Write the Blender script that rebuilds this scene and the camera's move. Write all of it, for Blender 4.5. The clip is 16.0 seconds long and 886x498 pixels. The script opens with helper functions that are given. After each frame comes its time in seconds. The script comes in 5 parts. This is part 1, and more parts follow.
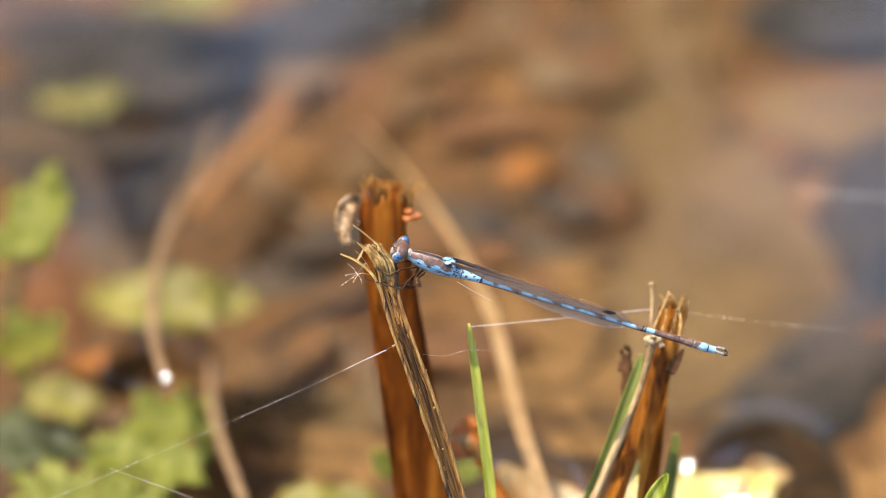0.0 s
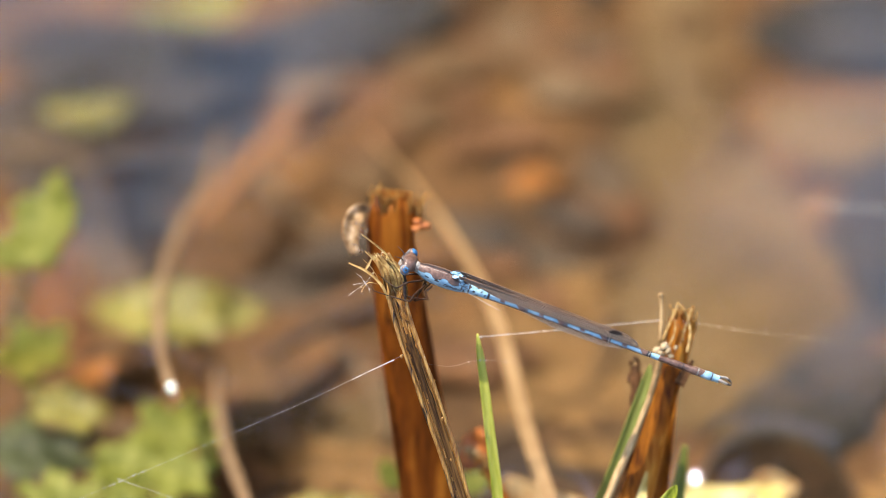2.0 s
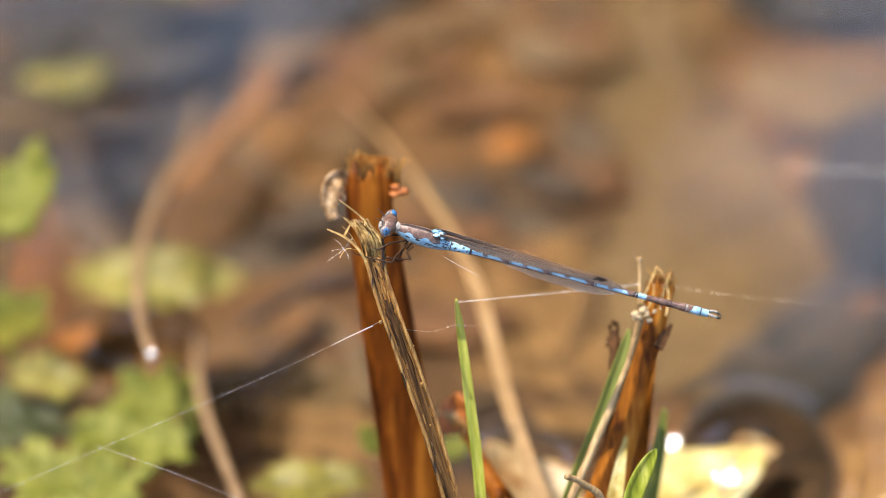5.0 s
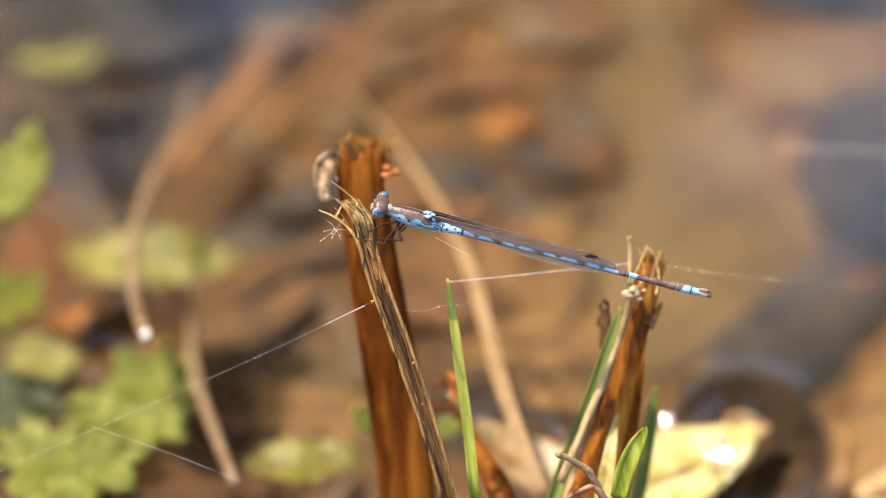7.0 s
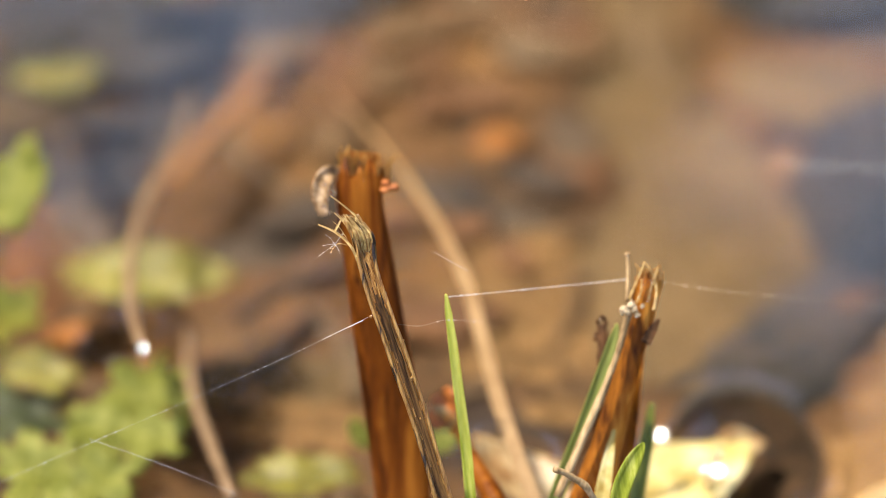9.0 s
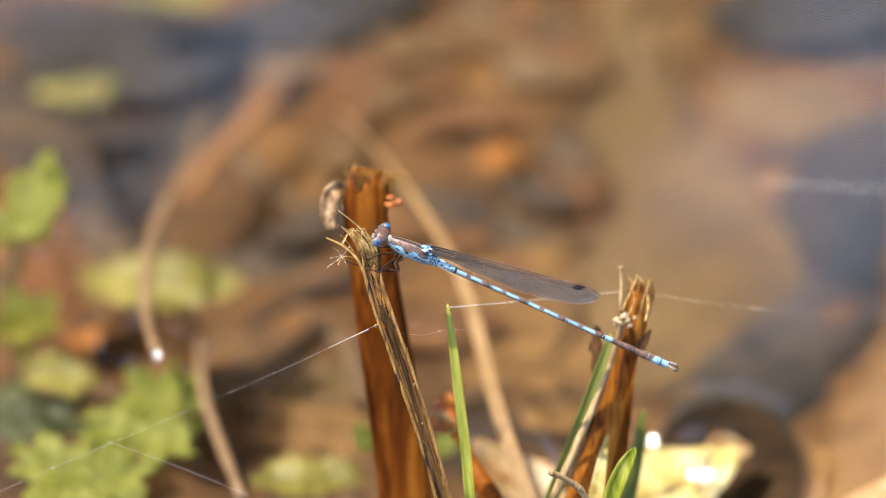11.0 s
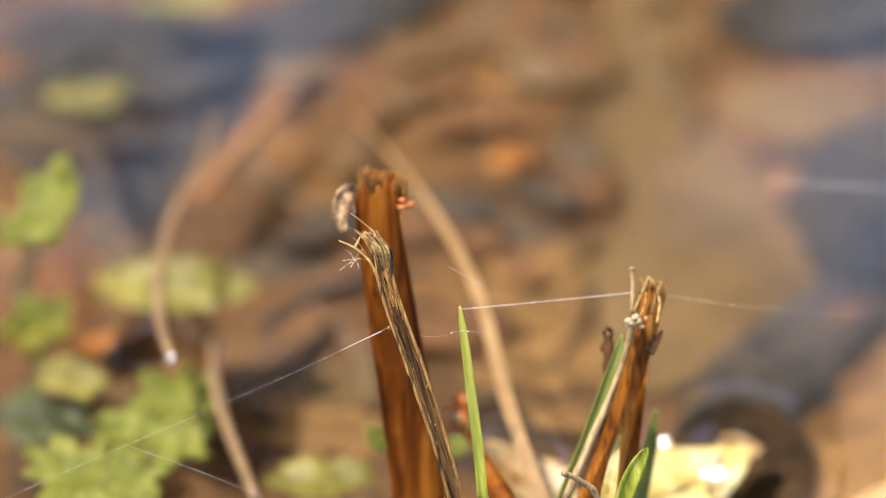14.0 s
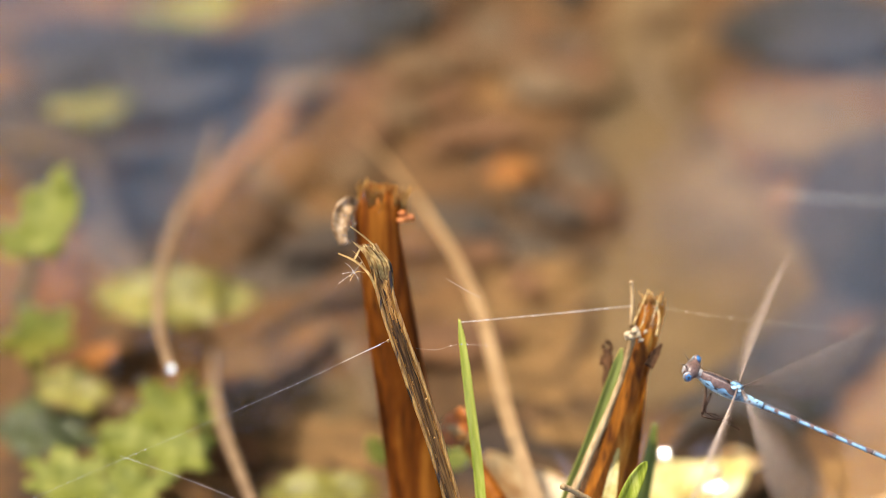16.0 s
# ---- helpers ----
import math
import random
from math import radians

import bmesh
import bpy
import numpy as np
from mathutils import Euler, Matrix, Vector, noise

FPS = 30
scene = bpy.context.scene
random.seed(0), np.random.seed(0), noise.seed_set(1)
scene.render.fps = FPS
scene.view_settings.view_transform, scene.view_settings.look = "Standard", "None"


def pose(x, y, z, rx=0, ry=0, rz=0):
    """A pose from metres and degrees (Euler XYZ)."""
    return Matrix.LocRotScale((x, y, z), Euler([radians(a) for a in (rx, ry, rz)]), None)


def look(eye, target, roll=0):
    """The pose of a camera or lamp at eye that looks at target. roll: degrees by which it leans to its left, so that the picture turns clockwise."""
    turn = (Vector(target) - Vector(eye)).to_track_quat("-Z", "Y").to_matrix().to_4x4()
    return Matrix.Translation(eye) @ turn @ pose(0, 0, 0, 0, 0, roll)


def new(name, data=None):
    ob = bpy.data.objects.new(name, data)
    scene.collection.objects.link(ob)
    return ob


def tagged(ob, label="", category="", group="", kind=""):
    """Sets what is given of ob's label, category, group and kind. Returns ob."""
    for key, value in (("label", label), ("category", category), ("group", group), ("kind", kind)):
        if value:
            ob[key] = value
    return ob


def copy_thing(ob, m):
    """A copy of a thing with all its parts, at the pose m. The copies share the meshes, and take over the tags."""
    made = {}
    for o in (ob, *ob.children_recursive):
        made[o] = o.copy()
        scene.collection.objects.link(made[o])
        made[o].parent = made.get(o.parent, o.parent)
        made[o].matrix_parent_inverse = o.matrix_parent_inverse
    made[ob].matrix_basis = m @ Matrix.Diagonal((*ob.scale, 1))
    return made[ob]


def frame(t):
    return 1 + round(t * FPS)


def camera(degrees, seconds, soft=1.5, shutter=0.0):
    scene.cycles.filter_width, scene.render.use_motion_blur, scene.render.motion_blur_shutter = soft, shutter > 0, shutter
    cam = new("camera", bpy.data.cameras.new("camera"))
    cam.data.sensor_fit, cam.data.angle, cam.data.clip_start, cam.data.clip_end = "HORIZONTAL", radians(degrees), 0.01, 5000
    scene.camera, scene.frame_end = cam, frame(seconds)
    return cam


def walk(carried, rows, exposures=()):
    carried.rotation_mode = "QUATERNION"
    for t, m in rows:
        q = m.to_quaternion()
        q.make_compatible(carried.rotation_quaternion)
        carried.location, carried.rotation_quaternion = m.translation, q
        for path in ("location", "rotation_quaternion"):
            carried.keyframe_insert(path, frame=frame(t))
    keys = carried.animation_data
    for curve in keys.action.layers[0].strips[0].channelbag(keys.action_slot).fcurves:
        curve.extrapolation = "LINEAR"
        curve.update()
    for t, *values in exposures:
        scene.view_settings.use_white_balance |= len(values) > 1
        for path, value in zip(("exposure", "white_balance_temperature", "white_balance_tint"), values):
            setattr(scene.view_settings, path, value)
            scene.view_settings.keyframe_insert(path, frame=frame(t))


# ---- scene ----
MM = 0.001

# camera: a long lens, held by hand, looking down across a pond
cam = camera(7.52, 16.0, soft=0.6, shutter=0.45)
walk(cam, [
    (0, pose(0.000778, -0.528691, 0.443737, 52.9982, 0.0454, 0.2247)),
    (0.5, pose(-0.000432, -0.528453, 0.441711, 53.0554, -0.0348, 0.0843)),
    (1, pose(0.001412, -0.528156, 0.439961, 53.2567, -0.0123, 0.3072)),
    (1.5, pose(-0.002646, -0.529036, 0.442496, 53.2328, -0.1889, 0.1050)),
    (2, pose(-0.000343, -0.527069, 0.440559, 53.2150, -0.1557, 0.3468)),
    (2.5, pose(0.004776, -0.526996, 0.438722, 53.1969, 0.0594, 0.5708)),
    (3, pose(0.003131, -0.527349, 0.438696, 53.1772, 0.0756, 0.3158)),
    (3.5, pose(0.000028, -0.528265, 0.439282, 53.2221, -0.0097, 0.1380)),
    (4, pose(-0.000691, -0.527008, 0.442419, 52.8599, 0.0043, 0.0390)),
    (6.5, pose(0.001594, -0.528291, 0.439846, 52.8537, 0.1322, 0.0110)),
    (7, pose(0.001847, -0.530636, 0.444114, 52.6934, 0.2670, -0.0608)),
    (7.5, pose(-0.000070, -0.529702, 0.443718, 52.8039, 0.1240, -0.1310)),
    (8, pose(-0.000363, -0.529899, 0.443101, 52.9228, 0.0280, -0.0496)),
    (8.5, pose(-0.000879, -0.529039, 0.442807, 52.8254, -0.0350, -0.0927)),
    (11, pose(-0.001559, -0.557522, 0.464761, 52.9128, -0.3963, 0.0936)),
    (11.5, pose(0.003775, -0.557382, 0.459407, 53.2802, -0.0497, 0.3198)),
    (12, pose(0.003149, -0.555627, 0.458879, 53.2881, -0.0068, 0.2560)),
    (12.5, pose(0.000000, -0.559045, 0.466271, 53.0000, -0.0000, 0.0000)),
    (13, pose(0.000728, -0.559938, 0.466268, 53.0121, -0.0859, 0.1257)),
    (13.5, pose(-0.000155, -0.559660, 0.465861, 52.9979, -0.1310, 0.1330)),
    (14, pose(-0.002476, -0.559296, 0.468116, 52.8003, -0.1804, -0.0324)),
    (14.5, pose(-0.002709, -0.559319, 0.469284, 52.7294, -0.2077, 0.0413)),
    (15, pose(-0.001619, -0.557983, 0.467667, 52.8761, -0.1343, 0.0614)),
    (15.5, pose(-0.001075, -0.558616, 0.466416, 53.0438, -0.0727, 0.0520)),
    (16, pose(-0.000910, -0.559153, 0.468955, 52.8501, -0.1782, 0.1209)),
])

# light: hazy sun, high, a little to the left
SUN_DIR = Vector((-0.36, 0.14, 0.92)).normalized()
world = bpy.data.worlds.new("sky")
scene.world = world
world.use_nodes = True
wn = world.node_tree
sky = wn.nodes.new("ShaderNodeTexSky")
sky.sky_type = "NISHITA"
sky.sun_disc = False
sky.sun_elevation = math.asin(SUN_DIR.z)
sky.sun_rotation = math.atan2(SUN_DIR.x, SUN_DIR.y)
sky.dust_density = 1.5
bg = wn.nodes["Background"]
bg.inputs["Strength"].default_value = 0.15
wn.links.new(sky.outputs["Color"], bg.inputs["Color"])
sun_data = bpy.data.lights.new("sun", "SUN")
sun_data.energy, sun_data.angle, sun_data.color = 3.3, radians(0.5), (1.0, 0.94, 0.825)
sun = new("sun", sun_data)
sun.matrix_world = look(SUN_DIR * 5, (0, 0, 0))
scene.view_settings.exposure = 1.6


# ---- materials ----
def mat(name, cols, scale=400.0, rough=0.6, bump=0.25, stretch=(1, 1, 1), through_light=0.0,
        spec=0.4, metal=0.0, fine=5.0, spots=None, spot_scale=900.0, spot_size=0.32, coat=0.0, alpha=1.0, lean=0.0, tilt=-35):
    """Two scales of colour noise, a bump of both, optional dark spots and light that comes through thin tissue."""
    m = bpy.data.materials.new(name)
    m.use_nodes = True
    nt = m.node_tree
    N, L = nt.nodes, nt.links
    out, bs = N["Material Output"], N["Principled BSDF"]
    tc, mp = N.new("ShaderNodeTexCoord"), N.new("ShaderNodeMapping")
    mp.vector_type = "TEXTURE"
    mp.inputs["Rotation"].default_value = (radians(tilt), radians(lean), 0) if stretch[2] != 1 else (0, 0, 0)
    mp.inputs["Scale"].default_value = [1 / k for k in stretch]
    L.new(tc.outputs["Object"], mp.inputs["Vector"])
    a, b = N.new("ShaderNodeTexNoise"), N.new("ShaderNodeTexNoise")
    for n, s in ((a, scale), (b, scale * fine)):
        n.inputs["Scale"].default_value = s
        n.inputs["Detail"].default_value = 5
        L.new(mp.outputs["Vector"], n.inputs["Vector"])
    add = N.new("ShaderNodeMath")
    add.operation = "MULTIPLY_ADD"
    add.inputs[1].default_value = 0.55
    L.new(b.outputs["Fac"], add.inputs[0])
    sub = N.new("ShaderNodeMath")
    sub.operation = "ADD"
    sub.inputs[1].default_value = -0.275
    L.new(a.outputs["Fac"], sub.inputs[0])
    L.new(sub.outputs[0], add.inputs[2])
    ramp = N.new("ShaderNodeValToRGB")
    el = ramp.color_ramp.elements
    el[0].position, el[1].position = 0.3, 0.72
    el[0].color, el[1].color = (*cols[0], 1), (*cols[-1], 1)
    for i, c in enumerate(cols[1:-1]):
        el.new(0.3 + 0.42 * (i + 1) / (len(cols) - 1)).color = (*c, 1)
    L.new(add.outputs[0], ramp.inputs["Fac"])
    col = ramp.outputs["Color"]
    if spots:
        v = N.new("ShaderNodeTexNoise")
        v.inputs["Scale"].default_value = spot_scale
        v.inputs["Detail"].default_value = 3
        L.new(mp.outputs["Vector"], v.inputs["Vector"])
        r2 = N.new("ShaderNodeValToRGB")
        r2.color_ramp.elements[0].position, r2.color_ramp.elements[1].position = spot_size, spot_size + 0.06
        r2.color_ramp.elements[0].color, r2.color_ramp.elements[1].color = (1, 1, 1, 1), (0, 0, 0, 1)
        L.new(v.outputs["Fac"], r2.inputs["Fac"])
        mx = N.new("ShaderNodeMix")
        mx.data_type = "RGBA"
        L.new(r2.outputs["Color"], mx.inputs["Factor"])
        L.new(col, mx.inputs["A"])
        mx.inputs["B"].default_value = (*spots, 1)
        col = mx.outputs["Result"]
    L.new(col, bs.inputs["Base Color"])
    bs.inputs["Roughness"].default_value = rough
    bs.inputs["Metallic"].default_value = metal
    bs.inputs["Specular IOR Level"].default_value = spec
    bs.inputs["Coat Weight"].default_value = coat
    bs.inputs["Alpha"].default_value = alpha
    bp = N.new("ShaderNodeBump")
    bp.inputs["Strength"].default_value = bump
    bp.inputs["Distance"].default_value = 0.0002
    L.new(add.outputs[0], bp.inputs["Height"])
    L.new(bp.outputs["Normal"], bs.inputs["Normal"])
    if through_light:
        tr, ms = N.new("ShaderNodeBsdfTranslucent"), N.new("ShaderNodeMixShader")
        L.new(col, tr.inputs["Color"])
        ms.inputs["Fac"].default_value = through_light
        L.new(bs.outputs["BSDF"], ms.inputs[1])
        L.new(tr.outputs["BSDF"], ms.inputs[2])
        L.new(ms.outputs["Shader"], out.inputs["Surface"])
    return m


M_REED = mat("dry_reed", [(0.13, 0.047, 0.008), (0.32, 0.142, 0.030), (0.60, 0.35, 0.108)], 4200, 0.24, 1.0, (1, 1, 0.02), 0.3, spec=0.6,
             spots=(0.03, 0.013, 0.004), spot_scale=2600, spot_size=0.33, lean=-20.4, tilt=-29.2)
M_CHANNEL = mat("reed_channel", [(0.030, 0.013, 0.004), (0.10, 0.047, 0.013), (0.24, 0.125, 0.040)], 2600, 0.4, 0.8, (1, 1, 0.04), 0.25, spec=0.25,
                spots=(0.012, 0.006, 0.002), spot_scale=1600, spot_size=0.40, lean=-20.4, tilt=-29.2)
M_RIB = mat("reed_rib", [(0.20, 0.078, 0.014), (0.56, 0.305, 0.082)], 2200, 0.28, 1.0, (1, 1, 0.12), 0.3, spec=0.5, spots=(0.03, 0.013, 0.004), spot_scale=900, spot_size=0.36)
M_STALK = mat("red_brown_stalk", [(0.052, 0.012, 0.0015), (0.215, 0.055, 0.004), (0.46, 0.155, 0.016)], 300, 0.5, 0.8, (1, 1, 0.07), 0.55, spec=0.1)
M_STUB = mat("brown_stub", [(0.10, 0.027, 0.003), (0.43, 0.145, 0.013), (0.72, 0.34, 0.05)], 380, 0.4, 0.8, (1, 1, 0.2), 0.55, spec=0.15)
M_FLAP = mat("peeling_bark", [(0.09, 0.042, 0.016), (0.38, 0.22, 0.10), (0.72, 0.52, 0.32)], 900, 0.5, 0.8, through_light=0.3, spec=0.1)
M_TUFT = mat("torn_tuft", [(0.34, 0.15, 0.025), (0.72, 0.42, 0.13)], 900, 0.5, 0.3, through_light=0.5, spec=0.1)
M_PITH = mat("pale_pith", [(0.38, 0.27, 0.14), (0.64, 0.50, 0.32)], 1500, 0.6, 0.6, through_light=0.3, spec=0.15)
M_FIBRE = mat("plant_fibre", [(0.34, 0.175, 0.040), (0.80, 0.55, 0.20)], 1600, 0.28, 0.6, through_light=0.35, spec=0.5)
M_TWIG = mat("tan_twig", [(0.15, 0.085, 0.032), (0.50, 0.33, 0.16)], 800, 0.5, 0.7, (1, 1, 0.25), lean=20, spec=0.15)
M_BARK = mat("dark_bark", [(0.022, 0.010, 0.004), (0.11, 0.048, 0.018)], 700, 0.7, 0.8, spec=0.08)
M_REDTWIG = mat("red_twig", [(0.16, 0.05, 0.02), (0.42, 0.20, 0.10)], 700, 0.5, 0.6)
M_EMBER = mat("orange_scale", [(0.30, 0.075, 0.012), (0.60, 0.20, 0.045)], 800, 0.4, 0.4, through_light=0.3)
M_GRASS = mat("green_blade", [(0.17, 0.20, 0.010), (0.34, 0.37, 0.030), (0.58, 0.57, 0.12)], 700, 0.34, 0.4, (1, 1, 0.05), 0.55, spec=0.3, lean=-10)
M_GRASS_D = mat("dull_blade", [(0.15, 0.175, 0.025), (0.34, 0.35, 0.075)], 600, 0.36, 0.4, (1, 1, 0.06), 0.5, spec=0.4, lean=22)
M_STRAW = mat("withered_blade", [(0.26, 0.145, 0.056), (0.40, 0.245, 0.105)], 250, 0.5, 0.3, through_light=0.4, spec=0.15)
M_WEED = mat("weed_leaf", [(0.11, 0.118, 0.014), (0.20, 0.20, 0.028), (0.31, 0.295, 0.065)], 420, 0.6, 0.6, through_light=0.5, spec=0.2)
M_OLIVE = mat("olive_leaf", [(0.085, 0.078, 0.010), (0.17, 0.155, 0.026), (0.27, 0.24, 0.06)], 160, 0.5, 0.4, through_light=0.35)
# near-black green: shade behind the weeds as a leaf, and the weed stems
M_WEED_SHADE_STEM = mat("weed_shade_and_stem", [(0.012, 0.020, 0.005), (0.045, 0.055, 0.014)], 200, 0.6, 0.4, through_light=0.2)
M_PALE = mat("pale_leaf", [(0.42, 0.27, 0.05), (0.62, 0.48, 0.16), (0.74, 0.62, 0.32)], 260, 0.5, 1.0, through_light=0.35, spec=0.3)
M_PEACH = mat("peach_leaf", [(0.22, 0.08, 0.02), (0.40, 0.24, 0.09), (0.50, 0.38, 0.20)], 400, 0.4, 0.6, through_light=0.3)
M_STEM = mat("brown_stem", [(0.125, 0.068, 0.028), (0.26, 0.158, 0.076)], 300, 0.5, 0.4, through_light=0.15)
M_BED = mat("pond_silt", [(0.028, 0.0135, 0.0045), (0.068, 0.032, 0.0095), (0.130, 0.065, 0.020)], 30, 0.95, 0.6, fine=5, spots=(0.018, 0.010, 0.006), spot_scale=42, spot_size=0.34)
M_SAND = mat("sand", [(0.046, 0.029, 0.0115), (0.077, 0.0478, 0.0195), (0.105, 0.067, 0.0295)], 45, 0.95, 0.5, fine=14)
M_LITTER = [mat("litter_" + n, [tuple(0.62 * v for v in q) for q in c], 90, 0.8, 0.4, fine=8) for n, c in (
    ("ochre", [(0.070, 0.036, 0.012), (0.14, 0.075, 0.026)]),
    ("umber", [(0.020, 0.013, 0.009), (0.05, 0.029, 0.016)]),
    ("russet", [(0.085, 0.034, 0.010), (0.16, 0.070, 0.022)]),
    ("tan", [(0.10, 0.063, 0.032), (0.18, 0.115, 0.060)]),
    ("orange", [(0.24, 0.085, 0.012), (0.36, 0.145, 0.022)]),
    ("slate", [(0.012, 0.010, 0.010), (0.026, 0.019, 0.016)]))]
M_OCHRE, M_UMBER, M_RUSSET, M_TAN, M_ORANGE, M_SLATE = M_LITTER
M_MUD = mat("brown_mud", [(0.018, 0.009, 0.0035), (0.055, 0.029, 0.0105), (0.105, 0.057, 0.020)], 60, 0.95, 0.5, fine=8)
M_DRIFT = mat("ochre_drift", [(0.060, 0.032, 0.010), (0.118, 0.064, 0.021), (0.172, 0.100, 0.038)], 70, 0.95, 0.5, fine=7, stretch=(0.5, 1.4, 1.0001))
M_CANE = mat("russet_cane", [(0.13, 0.058, 0.017), (0.23, 0.108, 0.034)], 120, 0.7, 0.4)
M_SLATE_SILT = mat("slate_silt", [(0.007, 0.006, 0.006), (0.020, 0.016, 0.015), (0.040, 0.029, 0.022)], 40, 0.95, 0.5, fine=8)
M_RUST = mat("rusty_silt", [(0.022, 0.008, 0.002), (0.055, 0.021, 0.0055), (0.10, 0.042, 0.012)], 60, 0.95, 0.5, fine=8)
# dark mud, its grey lightened to hold the sky's haze on the water
M_MUD_HAZE = mat("slate_mud_haze", [(0.012, 0.0095, 0.0075), (0.036, 0.026, 0.019), (0.068, 0.045, 0.026)], 45, 0.95, 0.5, fine=8)
# two dark browns for the round shadows of the water dimples
M_DISC_SHADE = mat("disc_shade", [(0.016, 0.0082, 0.003), (0.045, 0.022, 0.0075), (0.10, 0.047, 0.015)], 80, 0.9, 0.4, fine=8, spec=0.1)
M_DIMPLE_SHADE = mat("dimple_shade", [(0.009, 0.0055, 0.003), (0.024, 0.0135, 0.007), (0.052, 0.030, 0.014)], 60, 0.9, 0.4, fine=8, spec=0.1)
# the insect
M_BLUE = mat("sky_blue_cuticle", [(0.14, 0.27, 0.39), (0.22, 0.375, 0.48), (0.34, 0.49, 0.56)], 1700, 0.26, 0.5, spec=0.7)
M_BROWN = mat("bronze_cuticle", [(0.060, 0.030, 0.020), (0.125, 0.064, 0.043), (0.19, 0.108, 0.076)], 2200, 0.3, 0.35, spec=0.6, metal=0.1, fine=4)
M_BLACK = mat("black_cuticle", [(0.012, 0.010, 0.010), (0.05, 0.04, 0.04)], 1500, 0.35, 0.3)
M_GREY = mat("grey_pruinose", [(0.13, 0.11, 0.095), (0.38, 0.34, 0.30)], 2500, 0.4, 0.6)
M_EYE = mat("blue_eye", [(0.020, 0.075, 0.19), (0.040, 0.135, 0.28), (0.09, 0.22, 0.36)], 2200, 0.2, 0.1, spec=0.4)
M_EYE_PALE = mat("pale_eye", [(0.11, 0.13, 0.15), (0.26, 0.29, 0.31)], 2200, 0.25, 0.1, spec=0.4)
M_LEG = mat("leg_cuticle", [(0.012, 0.005, 0.002), (0.060, 0.026, 0.012)], 1500, 0.5, 0.3, spec=0.15)
M_VEIN = mat("wing_vein", [(0.06, 0.034, 0.022), (0.20, 0.125, 0.082)], 1500, 0.3, 0.1, spec=0.7)


def film(name, tint, cover, rough):
    """A thin clear sheet: part of the light goes straight through."""
    m = bpy.data.materials.new(name)
    m.use_nodes = True
    nt = m.node_tree
    bs, out = nt.nodes["Principled BSDF"], nt.nodes["Material Output"]
    bs.inputs["Base Color"].default_value = (*tint, 1)
    bs.inputs["Roughness"].default_value = rough
    tr, ms = nt.nodes.new("ShaderNodeBsdfTransparent"), nt.nodes.new("ShaderNodeMixShader")
    no = nt.nodes.new("ShaderNodeTexNoise")
    no.inputs["Scale"].default_value = 1500
    mr = nt.nodes.new("ShaderNodeMapRange")
    mr.inputs["To Min"].default_value, mr.inputs["To Max"].default_value = cover * 0.7, min(1.0, cover * 1.3)
    nt.links.new(no.outputs["Fac"], mr.inputs["Value"])
    nt.links.new(mr.outputs["Result"], ms.inputs["Fac"])
    nt.links.new(tr.outputs["BSDF"], ms.inputs[1])
    nt.links.new(bs.outputs["BSDF"], ms.inputs[2])
    nt.links.new(ms.outputs["Shader"], out.inputs["Surface"])
    return m


M_WING = film("wing_membrane", (0.88, 0.66, 0.50), 0.22, 0.2)
M_SILK = film("spider_silk", (0.9, 0.86, 0.84), 0.40, 0.12)
M_WATER = bpy.data.materials.new("pond_water")
M_WATER.use_nodes = True
_w = M_WATER.node_tree.nodes["Principled BSDF"]
_w.inputs["Base Color"].default_value = (0.96, 0.88, 0.76, 1)
_w.inputs["Roughness"].default_value = 0.0
_w.inputs["IOR"].default_value = 1.45
_w.inputs["Transmission Weight"].default_value = 1.0
M_DROP = bpy.data.materials.new("dew_glass")
M_DROP.use_nodes = True
_w = M_DROP.node_tree.nodes["Principled BSDF"]
_w.inputs["Roughness"].default_value = 0.05
_w.inputs["IOR"].default_value = 1.33
_w.inputs["Transmission Weight"].default_value = 1.0


# ---- building helpers ----
def finish(bm, name, mats, smooth=True):
    me = bpy.data.meshes.new(name)
    bmesh.ops.recalc_face_normals(bm, faces=bm.faces)
    for f in bm.faces:
        f.smooth = smooth
    bm.to_mesh(me)
    bm.free()
    for m in (mats if isinstance(mats, (list, tuple)) else [mats]):
        me.materials.append(m)
    return me


def thing(name, base, label, category, group=""):
    ob = new(name)
    ob.empty_display_size = 0.005
    ob.location = base
    return tagged(ob, label, category, group)


def part(name, bm, material, parent, label="", local=False, smooth=True):
    """One mesh under a thing or part; the bmesh is in world places unless local."""
    if not local:
        base = Vector((0, 0, 0))
        o = parent
        while o:
            base += o.location
            o = o.parent
        bmesh.ops.translate(bm, verts=bm.verts, vec=-base)
    ob = new(name, finish(bm, name, material, smooth))
    ob.parent = parent
    return tagged(ob, label)


def lone(name, bm, material, base, label, category, group="", kind="", smooth=True):
    bmesh.ops.translate(bm, verts=bm.verts, vec=-Vector(base))
    ob = new(name, finish(bm, name, material, smooth))
    ob.location = base
    return tagged(ob, label, category, group, kind)


def spline(pts, n):
    """n + 1 places and tangents along a smooth curve through pts."""
    P = [Vector(p) for p in pts]
    P = [P[0] * 2 - P[1]] + P + [P[-1] * 2 - P[-2]]
    res = []
    for i in range(n + 1):
        u = i / n * (len(P) - 3)
        k = min(int(u), len(P) - 4)
        t = u - k
        a, b, c, d = P[k:k + 4]
        p = 0.5 * (2 * b + (c - a) * t + (2 * a - 5 * b + 4 * c - d) * t * t + (3 * b - a - 3 * c + d) * t ** 3)
        q = 0.5 * ((c - a) + 2 * (2 * a - 5 * b + 4 * c - d) * t + 3 * (3 * b - a - 3 * c + d) * t * t)
        res.append((p, q.normalized()))
    return res


